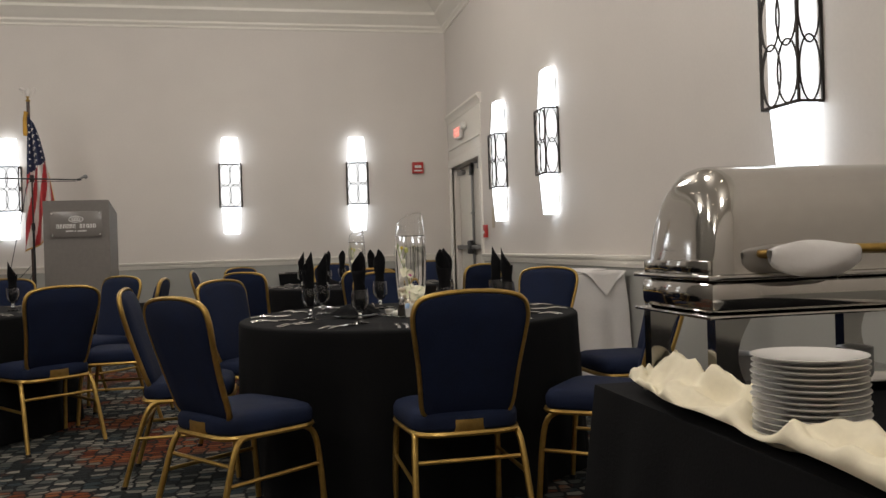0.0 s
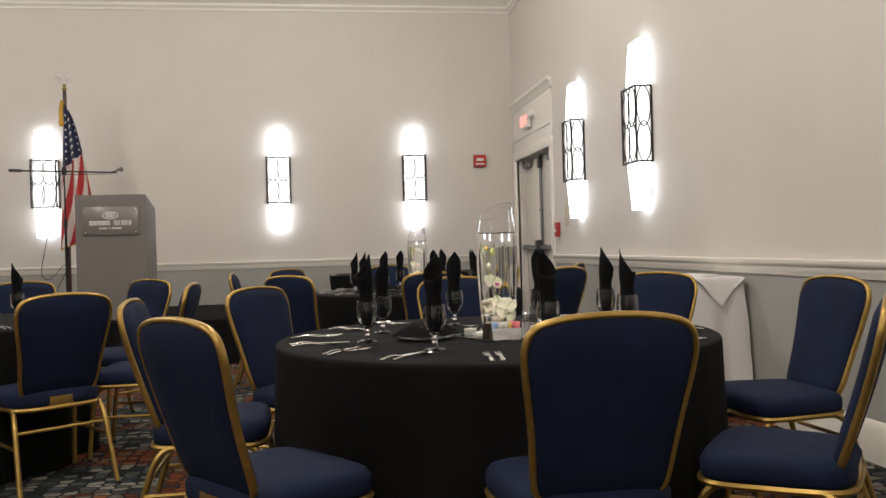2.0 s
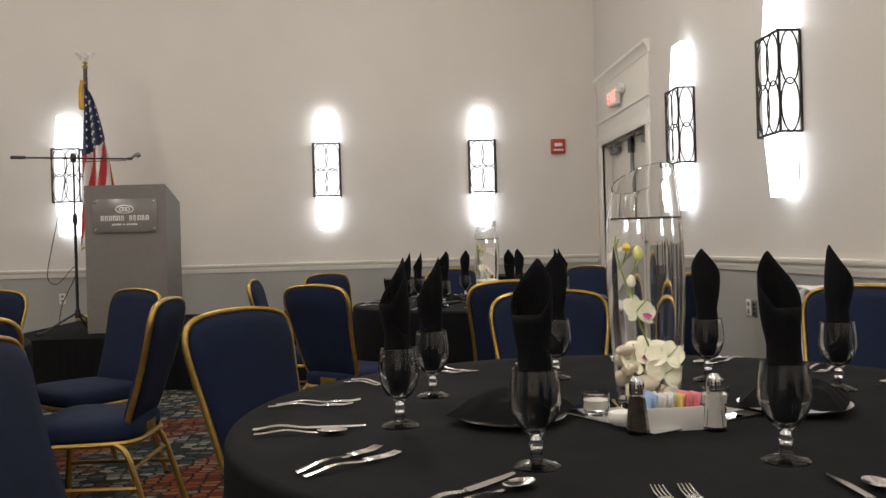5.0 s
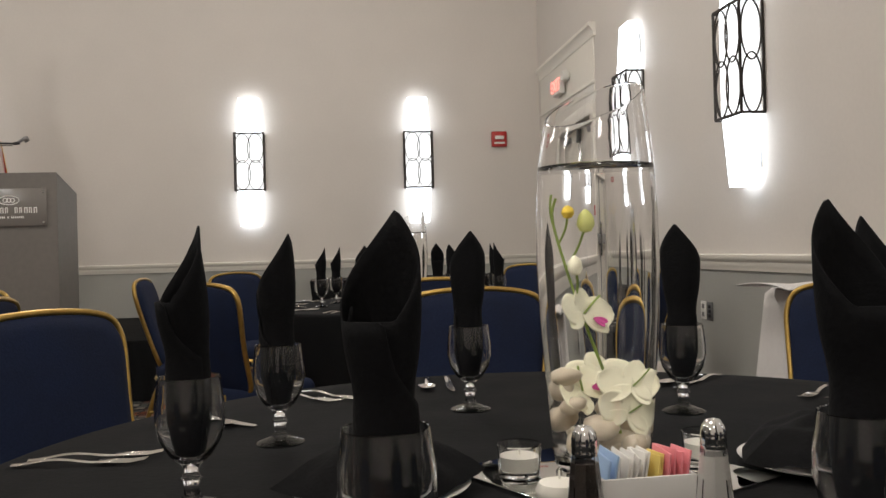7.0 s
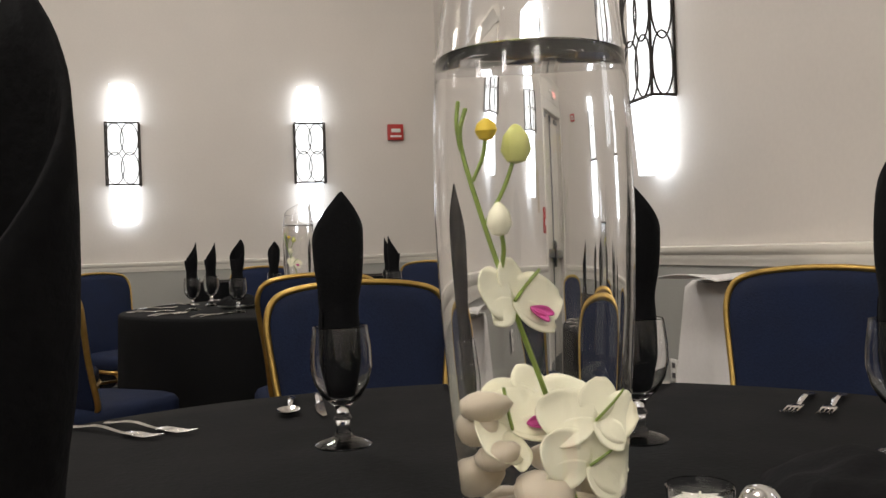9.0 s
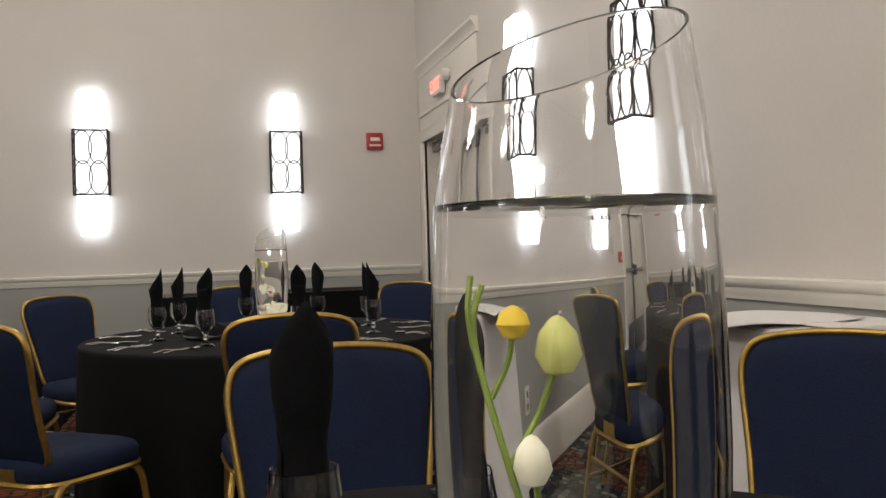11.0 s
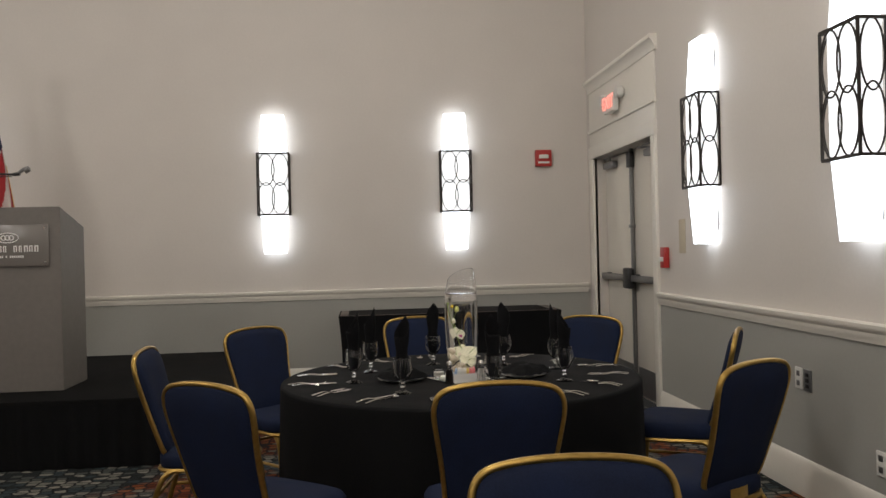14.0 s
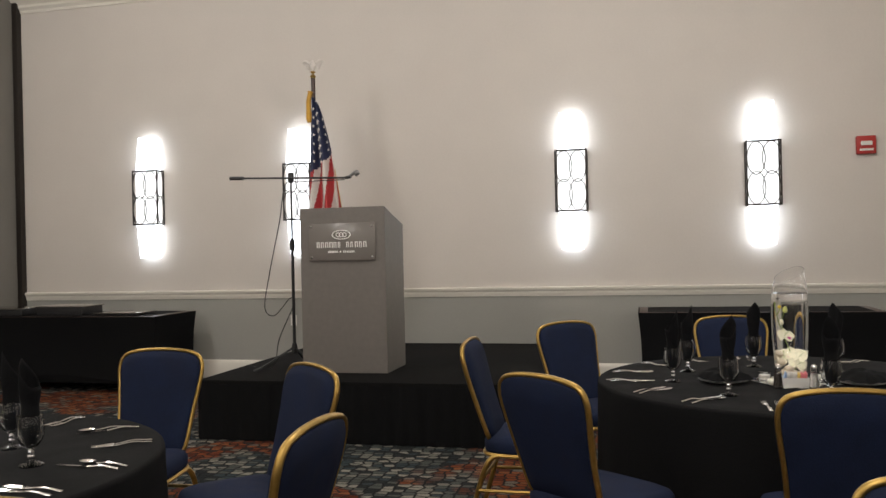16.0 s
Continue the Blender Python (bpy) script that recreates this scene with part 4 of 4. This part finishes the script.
def mic_stand():
    m = thing("microphone_stand", pose(-3.42, 12.32, SZ), "black tripod boom microphone stand on the stage", "microphone stand")
    part("pole", tube([(0, 0, 0.16), (0, 0, 1.0)], 0.013, 10), BLACKMETAL, m)
    part("upper_pole", tube([(0, 0, 1.0), (0, 0, 1.56)], 0.0085, 10), BLACKMETAL, m)
    part("clutch", lathe([(0, 0.97), (0.02, 0.97), (0.022, 1.0), (0.018, 1.06), (0, 1.06)], 14), BLACKMETAL, m)
    part("hub", lathe([(0, 0.13), (0.024, 0.13), (0.026, 0.17), (0.018, 0.21), (0, 0.21)], 14), BLACKMETAL, m)
    for a in (95, 215, 335):
        c, s = math.cos(radians(a)), math.sin(radians(a))
        leg = part("leg", tube([(0.02 * c, 0.02 * s, 0.17), (0.30 * c, 0.30 * s, 0.014)], 0.009, 8), BLACKMETAL, m)
        part("rubber_foot", tube([(0.28 * c, 0.28 * s, 0.022), (0.33 * c, 0.33 * s, 0.010)], 0.012, 8), BLACKMETAL, leg)
    part("swivel", lathe([(0, 1.52), (0.022, 1.52), (0.026, 1.56), (0.022, 1.60), (0, 1.60)], 14), BLACKMETAL, m)
    part("boom", tube([(-0.52, 0, 1.575), (0.50, -0.05, 1.535)], 0.008, 8), BLACKMETAL, m)
    part("counterweight", tube([(-0.54, 0, 1.576), (-0.42, -0.005, 1.571)], 0.016, 10), BLACKMETAL, m)
    part("mic_clip", tube([(0.49, -0.05, 1.535), (0.535, -0.052, 1.54)], 0.013, 10), BLACKMETAL, m)
    part("microphone", tube([(0.52, -0.052, 1.542), (0.56, -0.052, 1.568), (0.575, -0.052, 1.565), (0.60, -0.052, 1.575)], [0.011, 0.014, 0.026, 0.02], 12), GREYMETAL, m, "dark microphone with a wire head")
    cable = smooth_path([(0.48, -0.05, 1.52), (0.1, -0.03, 1.52), (-0.04, -0.02, 1.50), (-0.10, -0.02, 1.2), (-0.20, -0.03, 0.75), (-0.24, -0.03, 0.50), (-0.16, -0.02, 0.44), (-0.02, -0.02, 0.58), (-0.015, 0.03, 0.52), (-0.14, 0.02, 0.25), (-0.20, 0.0, 0.012), (-0.5, 0.15, 0.008)], 8)
    part("cable", tube(cable, 0.004, 6), BLACKMETAL, m, "hanging black cable")


mic_stand()


# ---- side tables ----
def stretch_table(x0, x1, y0, y1, h, label):
    t = thing("folding_table", pose(0, 0, 0), label, "table", "cloth-covered side tables")
    part("tabletop", box(x0 + 0.01, x1 - 0.01, y0 + 0.01, y1 - 0.01, h - 0.03, h - 0.004, 0.004), DARKWOOD, t)
    for xx in (x0 + 0.06, x1 - 0.06):
        for yy in (y0 + 0.06, y1 - 0.06):
            part("leg", tube([(xx, yy, 0), (xx, yy, h - 0.03)], 0.014, 8), GREYMETAL, t)

    def f(u, v):
        cx, cy, hx, hy = (x0 + x1) / 2, (y0 + y1) / 2, (x1 - x0) / 2, (y1 - y0) / 2
        q = u * 4
        k, s = int(q) % 4, (q % 1) * 2 - 1
        px, py = ((s, -1), (1, s), (-s, 1), (-1, -s))[k]
        if v < 0.2:
            return (cx + hx * px * v / 0.2, cy + hy * py * v / 0.2, h)
        w = (v - 0.2) / 0.8
        bow = 0.13 * math.sin(math.pi * w) ** 1.0 * (1 - s * s * 0.8) + 0.10 * math.sin(math.pi * min(1, w * 0.9)) * 0.8
        zz = h * (1 - w) + 0.02 * w
        if w > 0.9:
            zz += 0.16 * (1 - s * s) * (w - 0.9) / 0.1
        return (cx + (hx + 0.004) * px * (1 - bow * 0.32 / max(hx, 0.3) * 0.8), cy + (hy + 0.004) * py * (1 - bow * 0.28 / max(hy, 0.3)), zz)
    bm = grid(96, 24, f, wrap=True)
    bmesh.ops.remove_doubles(bm, verts=bm.verts[:], dist=1e-5)
    bmesh.ops.recalc_face_normals(bm, faces=bm.faces[:])
    single("stretch_tablecloth", bm, BLACKCLOTH, pose(0, 0, 0), "tight black stretch cover on a folding table", "tablecloth", "stretch covers")


stretch_table(-0.70, 1.37, 13.75, 14.45, 0.79, "folding table in a black stretch cover by the wall")
stretch_table(-7.7, -5.45, 13.5, 14.3, 0.79, "folding table in a black stretch cover by the partition")


def chafer_lid(x, y, z, w, d, h):
    t = thing("serving_tray", pose(x, y, z), "flat dark serving tray with a steel edge", "tray", "serving trays")
    part("pan", box(-w / 2, w / 2, -d / 2, d / 2, 0.001, h, 0.008), BLACKMETAL, t)
    part("edge", box(-w / 2 - 0.01, w / 2 + 0.01, -d / 2 - 0.01, d / 2 + 0.01, h, h + 0.012, 0.004), STEEL, t, "thin steel edge")


chafer_lid(-7.35, 13.75, 0.79, 0.55, 0.35, 0.07)
chafer_lid(-6.62, 13.75, 0.79, 0.55, 0.35, 0.09)
chafer_lid(-5.95, 13.75, 0.79, 0.5, 0.35, 0.02)


# ---- white-clothed stand by the east wall ----
def tray_stand():
    x0, x1, y0, y1, h = 1.36, 1.84, 8.07, 8.62, 0.865
    t = thing("service_stand", pose(0, 0, 0), "small service stand under a white cloth by the wall", "stand")
    part("top", box(x0 + 0.01, x1 - 0.01, y0 + 0.01, y1 - 0.01, h - 0.03, h - 0.004, 0.003), DARKWOOD, t)
    for a, b in ((x0 + 0.04, y0 + 0.04), (x1 - 0.04, y0 + 0.04), (x0 + 0.04, y1 - 0.04), (x1 - 0.04, y1 - 0.04)):
        part("leg", tube([(a, b, 0), (a, b, h - 0.03)], 0.014), GREYMETAL, t)

    def f(u, v):
        cx, cy, hx, hy = (x0 + x1) / 2, (y0 + y1) / 2, (x1 - x0) / 2, (y1 - y0) / 2
        q = u * 4
        k, s = int(q) % 4, (q % 1) * 2 - 1
        px, py = ((s, -1), (1, s), (-s, 1), (-1, -s))[k]
        if v < 0.2:
            return (cx + hx * px * v / 0.2, cy + hy * py * v / 0.2, h)
        w = (v - 0.2) / 0.8
        fl = 0.06 * w + 0.02 * w * math.sin(u * 60)
        return (min(1.865, cx + (hx + fl) * px), cy + (hy + fl) * py, h * (1 - w) + 0.03)
    bm = grid(96, 16, f, wrap=True)
    bmesh.ops.remove_doubles(bm, verts=bm.verts[:], dist=1e-5)
    single("white_tablecloth", bm, WHITECLOTH, pose(0, 0, 0), "white cloth draped to the floor over a stand", "tablecloth")

    def corner(u, v):
        a = (u - 0.5) * 0.34
        if v < 0.5:
            return (1.68 + a, y0 + 0.24 * (1 - v / 0.5) - 0.006, h + 0.006 + 0.002 * math.sin(9 * u))
        k = (v - 0.5) / 0.5
        d = 0.17 * k * (1 - abs(2 * u - 1)) ** 1.0 + 0.012 * k
        return (1.68 + a * (1 - 0.15 * k), y0 - 0.016 - 0.02 * k - 0.01 * math.sin(14 * u) * k, h + 0.004 - d)
    thicken(single("draped_napkin", grid(28, 14, corner), WHITECLOTH, pose(0, 0, 0), "white napkin with a point hanging over the stand edge", "napkin"), 0.003)

    def sheet(u, v):
        return (1.20 + 0.55 * u, 8.16 + 0.40 * v + 0.03 * u, h + 0.014 + 0.012 * (1 - u) * math.sin(3 * v) + 0.006 * math.sin(7 * u + 3 * v))
    thicken(single("folded_linen", grid(16, 12, sheet), WHITECLOTH, pose(0, 0, 0), "flat folded white linen on the service stand", "linen"), 0.004)


tray_stand()


# ---- buffet table with chafing dish ----
BX0, BX1, BY0, BY1 = 0.02, 0.76, 2.12, 4.06


def buffet():
    t = thing("buffet_table", pose(0, 0, 0), "rectangular buffet table under black linen", "table")
    part("tabletop", box(BX0 + 0.01, BX1 - 0.01, BY0 + 0.01, BY1 - 0.01, 0.715, 0.742, 0.004), DARKWOOD, t)
    for xx in (BX0 + 0.08, BX1 - 0.08):
        for yy in (BY0 + 0.08, BY1 - 0.08):
            part("leg", tube([(xx, yy, 0), (xx, yy, 0.72)], 0.014, 8), GREYMETAL, t)

    def f(u, v):
        cx, cy, hx, hy = (BX0 + BX1) / 2, (BY0 + BY1) / 2, (BX1 - BX0) / 2, (BY1 - BY0) / 2
        q = u * 4
        k, s = int(q) % 4, (q % 1) * 2 - 1
        px, py = ((s, -1), (1, s), (-s, 1), (-1, -s))[k]
        if v < 0.2:
            return (cx + hx * px * v / 0.2, cy + hy * py * v / 0.2, 0.75)
        w = (v - 0.2) / 0.8
        fl = 0.012 + 0.05 * w + 0.022 * w * math.sin(u * 130 + 2 * math.sin(u * 40))
        return (cx + (hx + fl) * px, cy + (hy + fl) * py, 0.742 * (1 - w) + 0.006)
    bm = grid(240, 20, f, wrap=True)
    bmesh.ops.remove_doubles(bm, verts=bm.verts[:], dist=1e-5)
    bmesh.ops.recalc_face_normals(bm, faces=bm.faces[:])
    single("buffet_tablecloth", bm, BLACKCLOTH, pose(0, 0, 0), "floor-length black linen on the buffet table", "tablecloth")


buffet()


def chafing_dish():
    x0, x1, y0, y1 = 0.13, 0.75, 3.70, 4.03
    c = thing("chafing_dish", pose(x0, y0, 0.75), "polished steel roll-top chafing dish", "chafing dish")
    L, D = x1 - x0, y1 - y0
    zr, zt = 0.278, 0.52
    bm = bmesh.new()

    def f(u, v):
        a = math.pi * v
        s = u
        e = 0.13
        k = 1.0
        if s < e:
            k = math.sqrt(max(0, 1 - (1 - s / e) ** 2.4))
        if s > 1 - e:
            k = math.sqrt(max(0, 1 - ((s - 1 + e) / e) ** 2.4))
        k = 0.12 + 0.88 * k
        yy = D / 2 - D / 2 * math.copysign(abs(math.cos(a)) ** 0.75, math.cos(a)) * (0.80 + 0.20 * k)
        return (L * s, yy, zr + (zt - zr) * math.sin(a) ** 0.75 * k)
    grid(44, 30, f, bm)
    part("roll_lid", bm, STEEL, c, "domed mirror-bright roll-top lid", 1.4)
    part("lid_end", box(-0.004, 0.004, 0.01, D - 0.01, zr, zr + 0.03, 0.002), STEEL, c)
    part("rim", box(-0.02, L + 0.02, -0.022, D + 0.022, zr - 0.012, zr, 0.005), STEEL, c)
    part("water_pan", box(-0.008, L + 0.008, -0.01, D + 0.01, zr - 0.085, zr - 0.012, 0.02), STEEL, c, "deep steel water pan")
    part("lower_rim", box(-0.018, L + 0.018, -0.02, D + 0.02, zr - 0.093, zr - 0.085, 0.003), STEEL, c)
    for xx in (0.0, L - 0.085):
        for yy in (-0.008, D - 0.03):
            bm = bmesh.new()
            rows = []
            for k in range(9):
                s = k / 8
                z = (zr - 0.09) * (1 - s)
                wd = 0.085 - 0.035 * math.sin(math.pi * min(1, s * 1.1)) if s < 0.9 else 0.055
                rows.append([bm.verts.new(p) for p in ((xx, yy, z), (xx + wd, yy, z), (xx + wd, yy + 0.035, z), (xx, yy + 0.035, z))])
            for a, b in zip(rows, rows[1:]):
                for k in range(4):
                    bm.faces.new((a[k], a[(k + 1) % 4], b[(k + 1) % 4], b[k]))
            bm.faces.new(rows[0])
            bm.faces.new(rows[-1][::-1])
            bmesh.ops.recalc_face_normals(bm, faces=bm.faces[:])
            part("leg", bm, STEEL, c, "broad steel leg")
    part("burner_shelf", box(0.03, L - 0.03, 0.03, D - 0.03, 0.02, 0.028, 0.002), STEEL, c)
    for xx in (0.16, L - 0.16):
        part("fuel_can", lathe([(0, 0.028), (0.042, 0.028), (0.042, 0.085), (0.02, 0.09), (0, 0.09)], 24), GREYMETAL, c).location = (xx, D / 2, 0)
    hz = zr + 0.04
    part("handle", tube(smooth_path([(0.14, -0.005, hz), (0.15, -0.045, hz + 0.005), (0.30, -0.055, hz + 0.008), (0.47, -0.045, hz + 0.005), (0.48, -0.005, hz)], 5), 0.010, 10), GOLD, c, "brass lid handle")

    def wrap(u, v):
        a = 2 * math.pi * v
        r = 0.016 + 0.030 * math.sin(math.pi * u) ** 0.6 + 0.004 * math.sin(7 * u + 3 * a)
        return (x0 + 0.10 + 0.21 * u, y0 - 0.055 + 0.55 * r * math.cos(a), 0.75 + hz + 0.004 - 0.012 * math.sin(math.pi * u) + r * 0.85 * math.sin(a) - 0.006)
    bm = grid(28, 16, wrap)
    bmesh.ops.remove_doubles(bm, verts=bm.verts[:], dist=1e-4)
    single("handle_napkin", bm, WHITECLOTH, pose(0, 0, 0), "white napkin wrapped round the lid handle", "napkin")


chafing_dish()

plate = [(0, 0), (0.05, 0), (0.055, 0.002), (0.088, 0.011), (0.094, 0.0135), (0.0945, 0.0148), (0.088, 0.0138), (0.055, 0.005), (0, 0.0035)]
pl = single("dinner_plate", lathe(plate, 48), CHINA, pose(0.112, 3.355, 0.754), "white china plate in a stack on the buffet", "plate", "stacked plates")
for k in range(1, 15):
    copy_thing(pl, pose(0.112 + random.uniform(-0.002, 0.002), 3.355 + random.uniform(-0.002, 0.002), 0.754 + 0.0098 * k))


def runner(u, v):
    s = u
    x = 0.135 - 0.10 * s - 0.02 * math.sin(5.5 * s) + (v - 0.5) * 0.15
    y = 3.98 - 1.0 * s
    h = 0.026 + 0.075 * (noise.noise((6 * s, 3.1 * v, 1.0)) + 0.5 * noise.noise((15 * s, 6 * v, 4.0)) + 0.35) * math.sin(math.pi * v) ** 0.4
    near = min(1.0, max(0.0, (math.hypot(x - 0.112, y - 3.355) - 0.075) / 0.05))
    return (x + 0.03 * noise.noise((5 * s, 2 * v, 8.0)), y + 0.03 * noise.noise((4 * s, 3 * v, 2.0)), 0.7525 + max(0.0005, h) * near)


thicken(single("cream_runner", grid(90, 26, runner), CREAM, pose(0, 0, 0), "rumpled cream cloth round plates on the buffet", "cloth"), 0.002)


# ---- small fixtures ----
def strobe():
    s = thing("fire_strobe", pose(1.413, WY - 0.002, 2.29), "red fire alarm strobe on the wall", "fire alarm")
    part("body", box(-0.085, 0.085, -0.05, 0, -0.085, 0.085, 0.008), RED, s)
    part("lens", box(-0.05, 0.05, -0.066, -0.05, -0.005, 0.035, 0.006), WHITEPLASTIC, s, "clear flash lens")
    part("lettering_bar", box(-0.06, 0.06, -0.053, -0.05, -0.055, -0.035), WHITEPLASTIC, s)


strobe()


def exit_sign():
    s = thing("exit_sign", pose(WX - 0.058, 13.545, 2.676), "white exit sign with glowing red letters", "sign")
    part("housing", box(-0.03, 0.03, -0.14, 0.14, -0.085, 0.085, 0.008), WHITEPLASTIC, s)
    for sy in (-0.24, 0.24):
        h = part("lamp_head", lathe([(0, -0.04), (0.05, -0.03), (0.055, 0.02), (0.03, 0.05), (0, 0.05)], 18), WHITEPLASTIC, s, "emergency lamp head")
        h.matrix_local = pose(0, sy, 0.06, 0, 90, 0)
    part("mount", box(0.03, 0.056, -0.06, 0.06, -0.05, 0.05), WHITEPLASTIC, s)
    text("EXIT", 0.17, pose(-0.033, 0, 0, 90, 0, -90), REDGLOW, s)


exit_sign()


def pull_station():
    s = thing("fire_pull_station", pose(WX - 0.002, 12.346, 1.27), "red manual fire alarm pull station", "fire alarm")
    part("body", box(-0.045, 0, -0.045, 0.045, -0.08, 0.08, 0.005), RED, s)
    part("handle", box(-0.06, -0.045, -0.035, 0.035, -0.03, 0.005, 0.004), WHITEPLASTIC, s, "white pull handle")


pull_station()
single("notice_card", box(-0.004, 0, -0.06, 0.06, -0.125, 0.125, 0.001), material("tan card", (0.55, 0.48, 0.36), 0.7, grain=0.05), pose(WX - 0.0005, 12.03, 1.43), "small tan notice card on the wall", "notice")


def outlet(m):
    s = thing("wall_outlet", m, "white power outlet plate low on the wall", "outlet", "wall outlets")
    part("plate", box(-0.036, 0.036, -0.007, 0, -0.058, 0.058, 0.002), WHITEPLASTIC, s)
    for z in (-0.026, 0.026):
        part("socket", box(-0.016, 0.016, -0.010, -0.007, z - 0.014, z + 0.014, 0.002), GREYMETAL, s)


outlet(pose(WX - 0.005, 9.665, 0.348, 0, 0, -90))
outlet(pose(WX - 0.005, 10.387, 0.634, 0, 0, -90))
outlet(pose(-4.42, WY - 0.005, 0.65))


def switch_plate(m):
    s = thing("switch_plate", m, "grey metal switch plate beside the white outlet", "switch")
    part("plate", box(-0.036, 0.036, -0.007, 0, -0.058, 0.058, 0.002), GREYMETAL, s)
    for z in (-0.03, 0.0, 0.03):
        part("button", box(-0.016, 0.016, -0.011, -0.007, z - 0.010, z + 0.010, 0.002), BLACKMETAL, s)


switch_plate(pose(WX - 0.005, 10.295, 0.632, 0, 0, -90))
